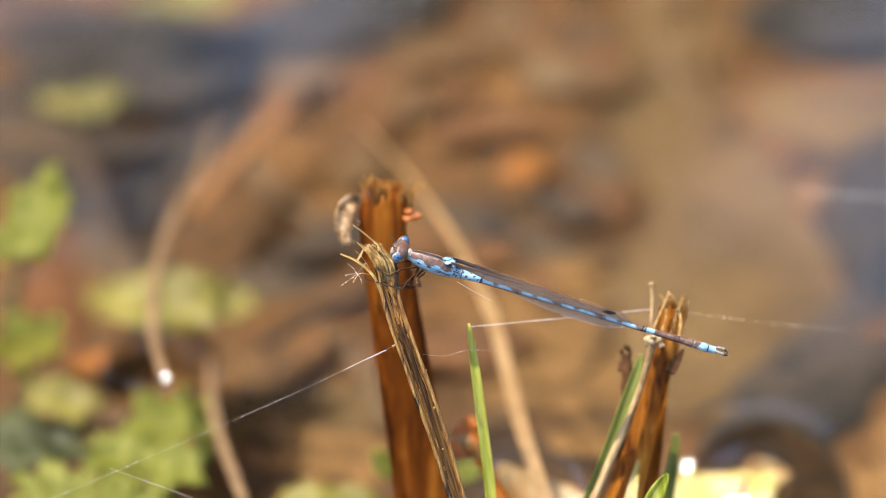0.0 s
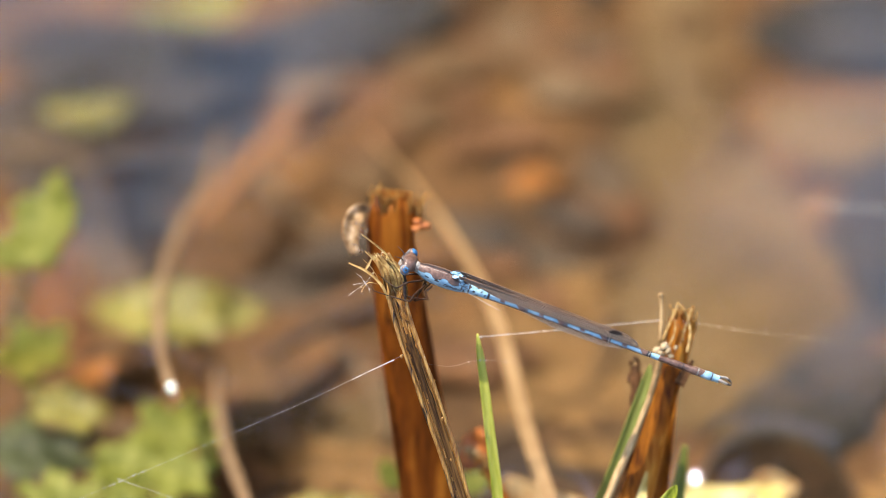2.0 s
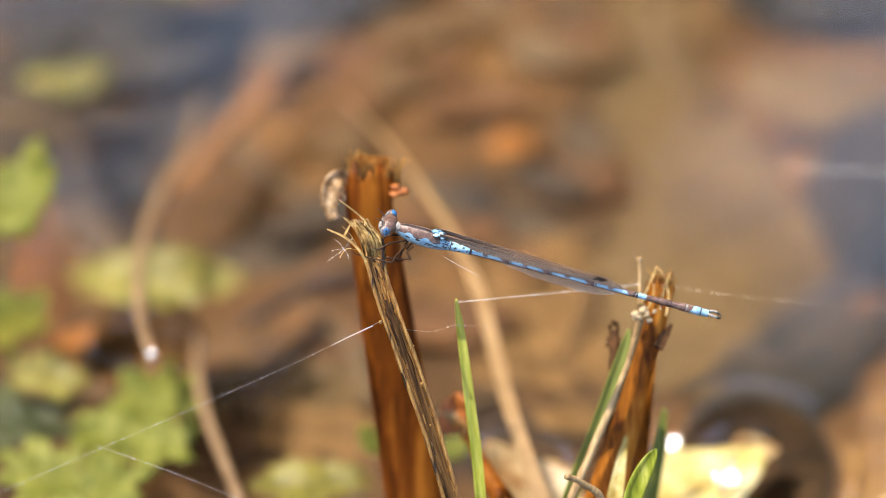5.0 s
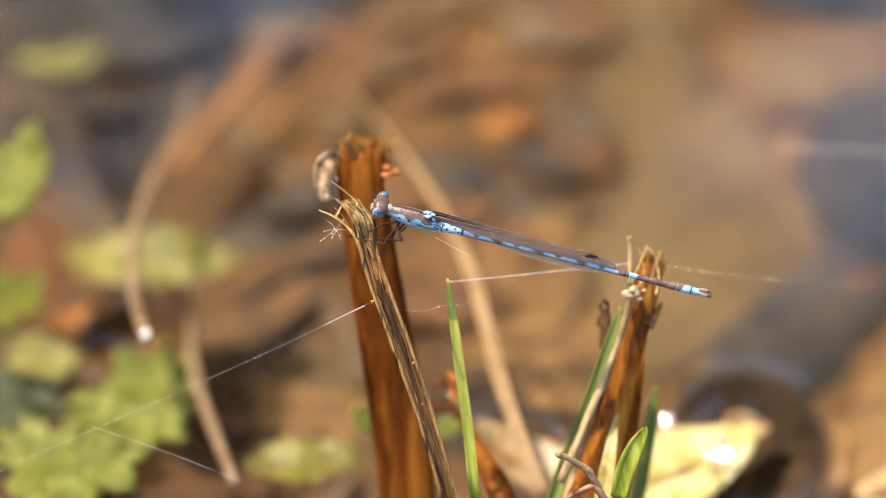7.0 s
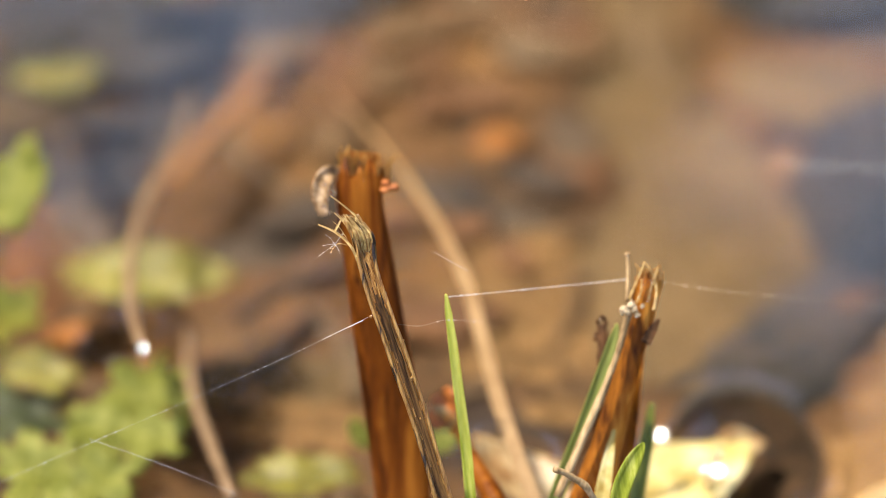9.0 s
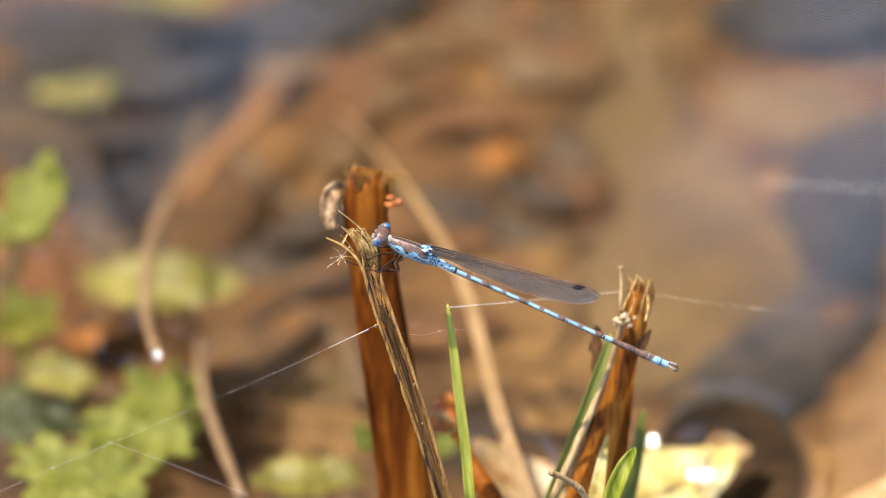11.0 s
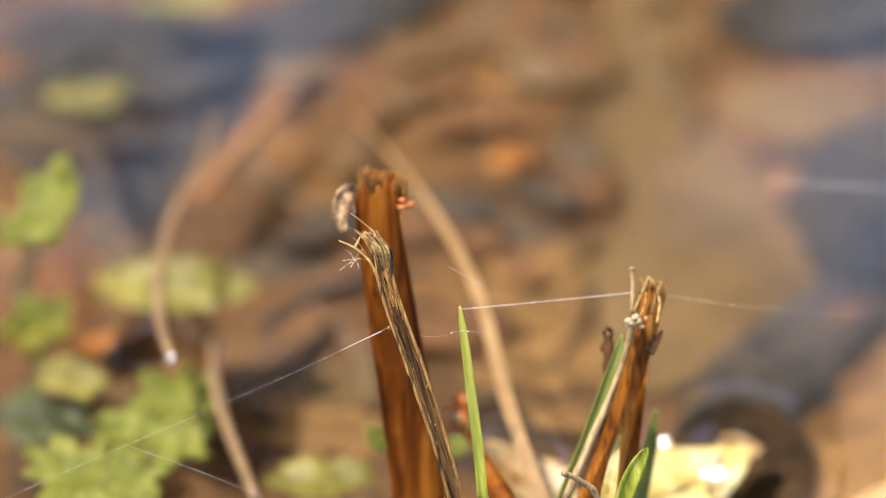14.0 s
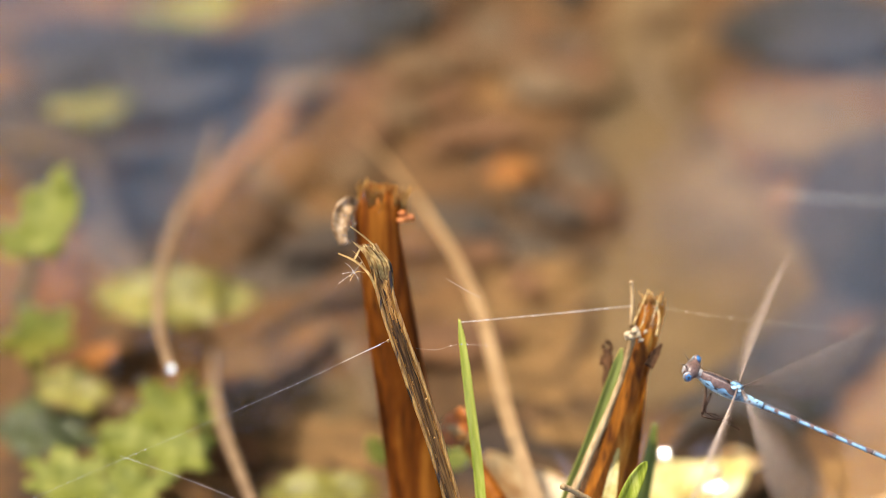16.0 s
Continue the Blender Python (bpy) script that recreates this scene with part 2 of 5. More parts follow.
def lerp_list(vals, u):
    x = u * (len(vals) - 1)
    k = min(int(x), len(vals) - 2)
    return vals[k] + (vals[k + 1] - vals[k]) * (x - k)


FRONT = Vector((0, -0.8, 0.6))


def sweep(bm, pts, section, n=24, front=FRONT, closed=True, caps=True, mat_of=None):
    """Sweeps a section along a curve. section(u) gives (side, front) offsets in metres, one loop."""
    rings = []
    for i, (p, t) in enumerate(spline(pts, n)):
        side = t.cross(front).normalized()
        nor = side.cross(t).normalized()
        rings.append([bm.verts.new(p + side * a + nor * b) for a, b in section(i / n)])
    m = len(rings[0])
    for i in range(n):
        for j in range(m if closed else m - 1):
            k = (j + 1) % m
            f = bm.faces.new((rings[i][j], rings[i][k], rings[i + 1][k], rings[i + 1][j]))
            if mat_of:
                f.material_index = mat_of((i + 0.5) / n, (j + 0.5) / m)
    if caps and closed:
        bm.faces.new(rings[0])
        bm.faces.new(rings[-1][::-1])
    return rings


def round_section(radii, seg=10, rough=0.0, seed=0.0, flat=1.0):
    def sec(u):
        r = lerp_list(radii, u)
        res = []
        for j in range(seg):
            a = 2 * math.pi * j / seg
            k = 1 + rough * noise.noise(Vector((math.cos(a) * 1.3 + seed, math.sin(a) * 1.3, u * 9 + seed * 3)))
            res.append((r * k * math.cos(a), r * flat * k * math.sin(a)))
        return res
    return sec


def tube(bm, pts, radii, n=20, seg=8, rough=0.0, seed=0.0, flat=1.0, front=FRONT):
    return sweep(bm, pts, round_section(radii, seg, rough, seed, flat), n, front)


def blade_section(widths, thick, fold, ribs=0):
    """A folded leaf blade: V of depth fold times its half width, with thickness."""
    def sec(u):
        w = lerp_list(widths, u) / 2
        k = 6
        top, low = [], []
        for j in range(-k, k + 1):
            x = j / k
            d = fold * w * (abs(x) - 0.5)
            if ribs:
                d += 0.05 * w * math.cos(x * math.pi * ribs)
            th = thick * (1 - 0.7 * abs(x))
            top.append((x * w, d + th))
            low.append((x * w, d - th))
        return top + low[::-1]
    return sec


def ball(bm, c, r, sub=2, sq=(1, 1, 1), rough=0.0, seed=0.0):
    made = bmesh.ops.create_icosphere(bm, subdivisions=sub, radius=1.0)["verts"]
    for v in made:
        k = 1 + rough * noise.noise(v.co * 1.7 + Vector((seed, seed * 2, -seed)))
        v.co = Vector(c) + Vector((v.co.x * sq[0], v.co.y * sq[1], v.co.z * sq[2])) * r * k
    return made


def leaf(bm, c, along, up, length, width, lobes=0, depth=0.2, curl=0.1, thick=0.0002, seed=0.0, teeth=0, pointed=1.0):
    """A leaf with thickness: base at -along, tip at +along; lobed or toothed outline, cupped, ribbed."""
    c, along = Vector(c), Vector(along).normalized()
    side = along.cross(Vector(up)).normalized()
    nor = side.cross(along).normalized()
    rings, segs = 7, 120
    grid = []
    for i in range(1, rings + 1):
        row = []
        for j in range(segs):
            a = 2 * math.pi * j / segs
            ca, sa = math.cos(a), math.sin(a)
            r = 1.0
            if lobes:
                r -= depth * (0.5 - 0.5 * math.cos(a * lobes + seed)) ** 1.5
            if teeth:
                r -= 0.13 * (0.5 - 0.5 * math.cos(a * teeth + seed * 2))
            r *= 1 + 0.10 * noise.noise(Vector((ca * 2 + seed, sa * 2, seed))) + (0.13 * noise.noise(Vector((ca * 7 + seed, sa * 7, 2 * seed))) if teeth else 0)
            s = i / rings * r
            x, y = s * ca * length / 2, s * sa * width / 2 * (1 - 0.35 * pointed * max(0, ca) ** 2)
            h = curl * length * s * s * (0.5 + 0.5 * math.sin(a * 2 + seed)) - 0.04 * width * math.exp(-(y / (0.12 * width)) ** 2)
            h += 0.05 * length * noise.noise(Vector((x, y, 0)) / length * 5 + Vector((seed, 0, seed)))
            row.append(c + along * x + side * y + nor * h)
        grid.append(row)
    for sgn in (1, -1):
        off = nor * thick * 0.5 * sgn
        mid = bm.verts.new(c + off)
        vs = [[bm.verts.new(p + off * (1 if i < rings - 1 else 0.3)) for p in row] for i, row in enumerate(grid)]
        for j in range(segs):
            k = (j + 1) % segs
            tri = (mid, vs[0][j], vs[0][k])
            bm.faces.new(tri if sgn > 0 else tri[::-1])
            for i in range(rings - 1):
                q = (vs[i][j], vs[i + 1][j], vs[i + 1][k], vs[i][k])
                bm.faces.new(q if sgn > 0 else q[::-1])
        if sgn > 0:
            rim = vs[-1]
        else:
            for j in range(segs):
                k = (j + 1) % segs
                bm.faces.new((rim[j], rim[k], vs[-1][k], vs[-1][j]))


# ---- ground, water ----
def graded(lo, hi, step, far):
    """Coordinates: even steps between lo and hi, growing outside to +-far."""
    mid = list(np.arange(lo, hi + step / 2, step))
    out, d, x = [], step, hi
    while x < far:
        d *= 1.35
        x = min(x + d, far)
        out.append(x)
    neg, d, x = [], step, lo
    while x > -far:
        d *= 1.35
        x = max(x - d, -far)
        neg.append(x)
    return neg[::-1] + mid + out


def sheet(name, xs, ys, height, material):
    nx, ny = len(xs), len(ys)
    verts = [(x, y, height(x, y)) for y in ys for x in xs]
    faces = [(j * nx + i, j * nx + i + 1, (j + 1) * nx + i + 1, (j + 1) * nx + i) for j in range(ny - 1) for i in range(nx - 1)]
    me = bpy.data.meshes.new(name)
    me.from_pydata(verts, [], faces)
    me.polygons.foreach_set("use_smooth", [True] * len(faces))
    me.materials.append(material)
    return new(name, me)


def bed_height(x, y):
    r = math.hypot(x, y - 0.1)
    h = -0.028 + 0.0026 * noise.noise(Vector((x * 28, y * 28, 0.3))) + 0.0012 * noise.noise(Vector((x * 120, y * 120, 1.3)))
    k = min(1, max(0, (r - 0.9) / 2.0))
    return h + k * k * (3 - 2 * k) * 0.16 + min(40, max(0, r - 3)) * 0.004


ground = sheet("ground", graded(-0.11, 0.11, 0.0016, 400), graded(-0.10, 0.20, 0.0016, 400), bed_height, M_BED)
tagged(ground, "dark brown silty pond bed rising to banks", "ground", kind="structure")

# collars of water where stems and leaves pierce the film: place, half widths, depth, softness
DIMPLES = [((0.00722, 0.01869, 0.00000), 2.2 * MM, 2.2 * MM, -0.9 * MM, 1.6 * MM), ((0.01705, 0.01210, 0.00000), 2.2 * MM, 2.2 * MM, -0.9 * MM, 1.6 * MM)]

# low domes of water held up by a leaf and a stem: place, half widths, height
DOMES = [((0.03225, 0.01798, 0.00000), 8.4 * MM, 13.0 * MM, 0.85 * MM), ((-0.03180, 0.04100, 0.00000), 5.4 * MM, 8.0 * MM, 0.42 * MM)]


def water_height(x, y):
    fade = 1 / (1 + ((x * x + (y - 0.05) ** 2) / 0.25))
    h = fade * (0.060 * MM * math.sin(150 * x - 118 * y + 1.2 + 1.5 * noise.noise(Vector((x * 12, y * 12, 2.2))))
                + 0.05 * MM * math.sin(60 * x + 95 * y + 0.6) + 0.16 * MM * noise.noise(Vector((x * 24, y * 18, 4.2)))
                + 0.006 * MM * max(0, noise.noise(Vector((x * 14, y * 9, 7.7))) + 0.25) * math.sin(900 * x - 850 * y + 3 * noise.noise(Vector((x * 40, y * 40, 1.2)))))
    for (px, py, _), rx, ry, dep, soft in DIMPLES:
        d = math.hypot((x - px) / rx, (y - py) / ry)
        h -= dep * (1 - 0.25 * d * d if d < 1 else 0.75 * math.exp(-(d - 1) * (rx + ry) / 2 / soft))
    for (px, py, _), rx, ry, top in DOMES:
        d = math.hypot((x - px) / rx, (y - py) / ry)
        h += top * (max(0, 1 - d * d) - 0.42 * math.exp(-((d - 1.02) / 0.16) ** 2) - 0.04 * math.exp(-((d - 1.34) / 0.06) ** 2))
    return h


water = sheet("water", graded(-0.075, 0.075, 0.0004, 3.4), graded(-0.050, 0.14, 0.0004, 3.4), water_height, M_WATER)
tagged(water, "clear amber pond water with dimples and ripples", "water", kind="structure")
water.visible_shadow = False


# ---- trees out of view on the far bank, added to darken the water's reflection ----
M_BOLE = mat("tree_bark", [(0.05, 0.035, 0.025), (0.14, 0.10, 0.07)], 12, 0.9, 0.8)
M_CROWN = mat("tree_leaf", [(0.03, 0.05, 0.012), (0.08, 0.11, 0.03)], 6, 0.6, 0.3, through_light=0.25)


def tree(x, y, height, spread, seed, gaps, puff=0.16, base=0.45, leaves=80, size=1.0):
    g = random.Random(seed)
    z0 = bed_height(x, y)
    ob = thing("unseen_tree", (x, y, z0), "unseen dark green tree added for the pond's reflection", "tree", "trees on the bank")
    bm = bmesh.new()
    tube(bm, [(x, y, z0 - 0.1), (x + 0.1, y - 0.1, height * 0.3), (x - 0.05, y - 0.5, height * 0.6), (x, y - 0.9, height * 0.9)], [0.16, 0.12, 0.09, 0.03], 16, 10, 0.15, seed)
    part("trunk", bm, M_BOLE, ob)
    bm = bmesh.new()
    clumps = []
    for i in range(gaps):
        a, r, h = g.uniform(0, 6.28), spread * math.sqrt(g.random()), g.uniform(base, 1.02) * height
        c = Vector((x + r * math.cos(a), y - 0.8 + r * math.sin(a) * 0.7, h))
        clumps.append(c)
        top = Vector((x, y - 0.5, max(h * 0.75, height * min(0.35, base))))
        tube(bm, [top, (top + c) / 2 + Vector((0, 0, 0.1)), c], [0.035, 0.02, 0.008], 6, 5)
    part("limb", bm, M_BOLE, ob)
    bm = bmesh.new()
    for c in clumps:
        for i in range(leaves):
            p = c + Vector((g.gauss(0, puff), g.gauss(0, puff), g.gauss(0, puff * 0.75)))
            d = Vector((g.uniform(-1, 1), g.uniform(-1, 1), g.uniform(-0.6, 0.4))).normalized() * 0.10 * size
            e = d.cross(Vector((g.uniform(-1, 1), g.uniform(-1, 1), 1))).normalized() * 0.05 * size
            f = Vector((0, 0, -0.006))
            q = [bm.verts.new(v) for v in (p - d, p + e + f, p + d, p - e + f)]
            bm.faces.new((q[0], q[1], q[2]))
            bm.faces.new((q[0], q[2], q[3]))
    part("crown", bm, M_CROWN, ob, "", False, False)
    return ob


tree(0.10, 5.8, 3.75, 0.05, 3, 70, 0.09, 0.45, 60, 0.6)
# unseen ring of trees, added to cut off the sky at the sides
broad = tree(4.4, 4.6, 5.2, 1.2, 9, 70)
for tx, ty, turn in ((2.9, 6.6, 30), (5.6, 2.6, 70), (6.2, 0.2, 160), (-3.4, 5.6, 210), (-5.2, 3.4, 250), (-6.0, 0.8, 300)):
    copy_thing(broad, pose(tx, ty, bed_height(tx, ty), 0, 0, turn))
tree(1.25, 5.0, 4.7, 0.55, 13, 130, 0.16, 0.08, 60, 1.2)
low = tree(1.1, 6.9, 3.6, 0.75, 5, 120, 0.2, 0.04, 60, 1.5)
for tx, ty, turn in ((0.0, 7.0, 40), (-1.1, 6.9, 200), (2.2, 6.6, 110), (-2.2, 6.6, 20), (3.3, 6.0, 150), (-3.3, 6.0, 300), (4.3, 5.2, 80), (-4.3, 5.2, 130), (5.2, 4.1, 250), (-5.2, 4.1, 10)):
    copy_thing(low, pose(tx, ty, bed_height(tx, ty), 0, 0, turn))

# an added, unseen limb over the pond; its crown darkens the reflection on the left
def unseen_hanging_tree():
    g = random.Random(21)
    ob = thing("unseen_tree", (-2.7, 4.4, bed_height(-2.7, 4.4)), "unseen leafy tree with a hanging limb, added to darken reflections", "tree", "trees on the bank")
    bm = bmesh.new()
    tube(bm, [(-2.7, 4.4, 0.0), (-2.6, 4.3, 1.4), (-2.3, 4.1, 2.8), (-2.1, 4.0, 4.2)], [0.17, 0.14, 0.11, 0.05], 20, 10, 0.15, 2)
    part("trunk", bm, M_BOLE, ob)
    bm = bmesh.new()
    tube(bm, [(-2.4, 4.15, 2.4), (-1.5, 3.7, 3.0), (-0.5, 3.3, 3.25), (0.7, 3.1, 3.3)], [0.08, 0.06, 0.04, 0.015], 24, 8, 0.15, 3)
    part("limb", bm, M_BOLE, ob)
    bm = bmesh.new()
    for k in range(250):
        x = g.uniform(-1.9, 0.75)
        low = 2.25 + 0.39 * min(1, max(0, (x + 0.02) / 0.24)) + 0.05 * math.sin(x * 9)
        c = Vector((x, 3.2 + g.gauss(0, 0.08), low + 0.06 + 1.3 * g.random() ** 1.3))
        for i in range(46):
            p = c + Vector((g.gauss(0, 0.07), g.gauss(0, 0.07), g.gauss(0, 0.04)))
            d = Vector((g.uniform(-1, 1), g.uniform(-1, 1), g.uniform(-0.8, 0.4))).normalized() * 0.055
            e = d.cross(Vector((g.uniform(-1, 1), g.uniform(-1, 1), 1))).normalized() * 0.026
            q = [bm.verts.new(v) for v in (p - d, p + e, p + d, p - e)]
            bm.faces.new((q[0], q[1], q[2]))
            bm.faces.new((q[0], q[2], q[3]))
    part("crown", bm, M_CROWN, ob, "", False, False)


unseen_hanging_tree()

# ---- the pond bed's litter ----
def sunken_leaf(px, length, width, turn, material, label, seed, lobes=0, tilt=0.0):
    bm = bmesh.new()
    d = Vector((math.cos(radians(turn)), math.sin(radians(turn)), tilt))
    leaf(bm, (0, 0, 0), d, (0, 0, 1), length, width, lobes, 0.25, 0.06, 0.0005, seed)
    p = Vector(px)
    p.z = bed_height(p.x, p.y) + 0.0028
    ob = lone("sunken_leaf", bm, material, (0, 0, 0), label, "leaf", "sunken leaves")
    ob.location = p
    return ob


def pebble(px, r, sq, material, label, seed):
    bm = bmesh.new()
    ball(bm, (0, 0, 0), r, 3, sq, 0.35, seed)
    p = Vector(px)
    p.z = bed_height(p.x, p.y) + r * sq[2] * 0.75
    ob = lone("pebble", bm, material, (0, 0, 0), label, "pebble", "pebbles on the bed")
    ob.location = p
    return ob


def sandbank(pts, widths, label, seed, material=M_SAND, lift=0.5):
    """A thin ragged-edged drift lying on the silt and following its rise and fall; lift in millimetres."""
    bm = bmesh.new()
    n, m = 56, 18
    rows = []
    for i, (p, t) in enumerate(spline(pts, n)):
        u = i / n
        side = Vector((t.y, -t.x, 0)).normalized()
        end = math.sqrt(max(0.0, 1 - abs(2 * u - 1) ** 5))
        row = []
        for j in range(m + 1):
            v = 2 * j / m - 1
            edge = 1 + 0.34 * noise.fractal(Vector((u * 5 + seed * 3.1, (3.7 if v > 0 else 0.0) + seed, seed)), 0.8, 2.1, 4)
            q = p + side * v * lerp_list(widths, u) / 2 * edge * (0.15 + 0.85 * end)
            z = bed_height(q.x, q.y) + lift * MM * (1 - abs(v) ** 4) * end - 0.3 * MM * (1 if abs(v) > 0.98 or i in (0, n) else 0)
            row.append(bm.verts.new((q.x, q.y, z)))
        rows.append(row)
    for i in range(n):
        for j in range(m):
            bm.faces.new((rows[i][j], rows[i][j + 1], rows[i + 1][j + 1], rows[i + 1][j]))
    ret = bmesh.ops.extrude_face_region(bm, geom=list(bm.faces))
    bmesh.ops.translate(bm, verts=[v for v in ret["geom"] if isinstance(v, bmesh.types.BMVert)], vec=(0, 0, -0.002))
    return lone("sandbank", bm, material, pts[0], label, "sand", kind="structure")


sandbank([(0.02520, 0.13714, -0.02600), (0.02392, 0.11298, -0.02600), (0.02612, 0.09749, -0.02600), (0.02925, 0.08354, -0.02600), (0.02949, 0.07101, -0.02600), (0.02567, 0.05881, -0.02600), (0.02104, 0.04791, -0.02600)], [0.0126, 0.0113, 0.0153, 0.0233, 0.0266, 0.0219, 0.0093], "pale tan sand tongue on the pond bed", 1.0, M_SAND, 1.0)
sandbank([(0.03427, 0.10738, -0.02600), (0.04064, 0.10294, -0.02600), (0.04586, 0.10293, -0.02600), (0.05295, 0.10127, -0.02600)], [0.0086, 0.0133, 0.0140, 0.0100], "small pale sand patch on the pond bed", 2.0, M_SAND, 1.3)
sandbank([(0.05709, 0.10512, -0.02600), (0.05062, 0.09420, -0.02600), (0.04723, 0.08457, -0.02600), (0.04760, 0.07305, -0.02600), (0.04901, 0.06382, -0.02600)], [0.0067, 0.0126, 0.0146, 0.0126, 0.0080], "dark slate silt hollow on the pond bed", 6.0, M_SLATE_SILT, 2.0)
sandbank([(0.04955, 0.07408, -0.02600), (0.04457, 0.06282, -0.02600), (0.03855, 0.05380, -0.02600), (0.03268, 0.04593, -0.02600), (0.02746, 0.03628, -0.02600)], [0.0080, 0.0133, 0.0146, 0.0140, 0.0080], "grey-brown silt hollow beside the sand", 7.3, M_SLATE_SILT, 1.8)
sandbank([(0.05048, 0.06790, -0.02600), (0.04572, 0.06079, -0.02600), (0.04165, 0.05380, -0.02600)], [0.0073, 0.0113, 0.0080], "slate silt between two hollows", 26.0, M_SLATE_SILT, 2.1)
sandbank([(0.05917, 0.06584, -0.02600), (0.05406, 0.05377, -0.02600), (0.05061, 0.04201, -0.02600), (0.04825, 0.02678, -0.02600)], [0.0073, 0.0100, 0.0113, 0.0120], "ochre sand patch beside dark silt", 3.0, M_DRIFT, 1.0)
sandbank([(0.03154, 0.12433, -0.02600), (0.03025, 0.11522, -0.02600), (0.03030, 0.10627, -0.02600)], [0.0040, 0.0060, 0.0040], "dark silt spot on the sand tongue", 8.4, M_MUD, 1.5)
sandbank([(0.03688, 0.12432, -0.02600), (0.04334, 0.11973, -0.02600), (0.04987, 0.11745, -0.02600), (0.05702, 0.11517, -0.02600)], [0.0060, 0.0086, 0.0100, 0.0093], "slate silt far out beside the sand", 9.4, M_MUD_HAZE, 0.6)
sandbank([(-0.00115, 0.06389, -0.02600), (0.00577, 0.06592, -0.02600), (0.01266, 0.06489, -0.02600), (0.01959, 0.06590, -0.02600)], [0.0040, 0.0086, 0.0100, 0.0053], "ochre drift on the pond bed", 4.0, M_DRIFT, 0.5)
sandbank([(0.00133, 0.05088, -0.02600), (0.00753, 0.05285, -0.02600), (0.01434, 0.05284, -0.02600), (0.02059, 0.05482, -0.02600)], [0.0033, 0.0086, 0.0093, 0.0053], "ochre drift behind the blades", 9.0, M_DRIFT, 0.5)
sandbank([(0.00927, 0.04207, -0.02600), (0.01418, 0.04304, -0.02600), (0.01911, 0.04400, -0.02600)], [0.0033, 0.0067, 0.0053], "red-brown drift behind the blades", 12.0, M_DRIFT, 0.6)
sandbank([(-0.02315, 0.04016, -0.02600), (-0.01707, 0.04209, -0.02600), (-0.01094, 0.04112, -0.02600), (-0.00542, 0.03919, -0.02600)], [0.0040, 0.0093, 0.0100, 0.0053], "narrow ochre drift on the pond bed", 5.0, M_DRIFT, 0.5)
sandbank([(-0.02175, 0.03251, -0.02600), (-0.01572, 0.03441, -0.02600), (-0.00843, 0.03346, -0.02600)], [0.0040, 0.0080, 0.0060], "second ochre drift near the weeds", 5.7, M_DRIFT, 0.5)
sandbank([(-0.01363, 0.05986, -0.02600), (-0.00739, 0.06086, -0.02600), (0.00010, 0.05884, -0.02600)], [0.0033, 0.0060, 0.0040], "brown drift beside the stalk", 5.2, M_DRIFT, 0.5)
# sky haze on the water, put into this patch's grey
sandbank([(-0.02649, 0.07416, -0.02600), (-0.02077, 0.07312, -0.02600), (-0.01383, 0.07519, -0.02600)], [0.0060, 0.0100, 0.0053], "grey bed patch toned for the sky haze between the stems", 14.0, M_MUD_HAZE, 0.6)
sandbank([(-0.02705, 0.05986, -0.02600), (-0.02355, 0.05685, -0.02600), (-0.01917, 0.05585, -0.02600), (-0.01608, 0.05685, -0.02600)], [0.0033, 0.0067, 0.0060, 0.0033], "dark silt hollow beside the stems", 8.0, M_MUD, 0.3)
sandbank([(-0.02636, 0.04599, -0.02600), (-0.02027, 0.04892, -0.02600), (-0.01349, 0.04892, -0.02600), (-0.00547, 0.04990, -0.02600)], [0.0053, 0.0100, 0.0100, 0.0047], "third ochre drift beside the stalk", 23.0, M_SAND, 0.7)
sandbank([(0.00456, 0.07414, -0.02600), (0.01088, 0.07310, -0.02600), (0.01725, 0.07517, -0.02600)], [0.0047, 0.0100, 0.0067], "ochre drift before the litter", 24.0, M_DRIFT, 0.7)
sandbank([(0.00509, 0.05884, -0.02600), (0.01134, 0.05984, -0.02600), (0.01885, 0.06084, -0.02600)], [0.0047, 0.0093, 0.0073], "fifth ochre drift on the pond bed", 25.0, M_DRIFT, 0.7)
# this and the next: the water's dark reflection, put into the bed's colour
sandbank([(-0.05546, 0.11752, -0.02600), (-0.04553, 0.11753, -0.02600), (-0.03551, 0.11527, -0.02600), (-0.02629, 0.11640, -0.02600), (-0.01847, 0.12323, -0.02600)], [0.0106, 0.0173, 0.0186, 0.0146, 0.0080], "dark slate bed patch for the dark reflection far out", 11.0, M_SLATE_SILT, 0.6)
sandbank([(-0.04653, 0.09645, -0.02600), (-0.03867, 0.09428, -0.02600), (-0.03094, 0.09536, -0.02600), (-0.02339, 0.10521, -0.02600)], [0.0073, 0.0126, 0.0126, 0.0067], "dark slate bed patch for the dark reflection among the stems", 15.0, M_SLATE_SILT, 0.9)
# shade below the weeds, laid on the bed as darker mud
sandbank([(-0.04550, 0.07416, -0.02600), (-0.04064, 0.06391, -0.02600), (-0.04319, 0.05090, -0.02600), (-0.04637, 0.04017, -0.02600)], [0.0060, 0.0093, 0.0113, 0.0106], "dark mud patch for the shade under the weeds", 16.0, M_MUD, 0.6)
sandbank([(0.01346, 0.09751, -0.02600), (0.01598, 0.09317, -0.02600), (0.01685, 0.08780, -0.02600)], [0.0040, 0.0062, 0.0045], "dark hollow beside an orange pebble", 17.0, M_MUD_HAZE, 0.9)
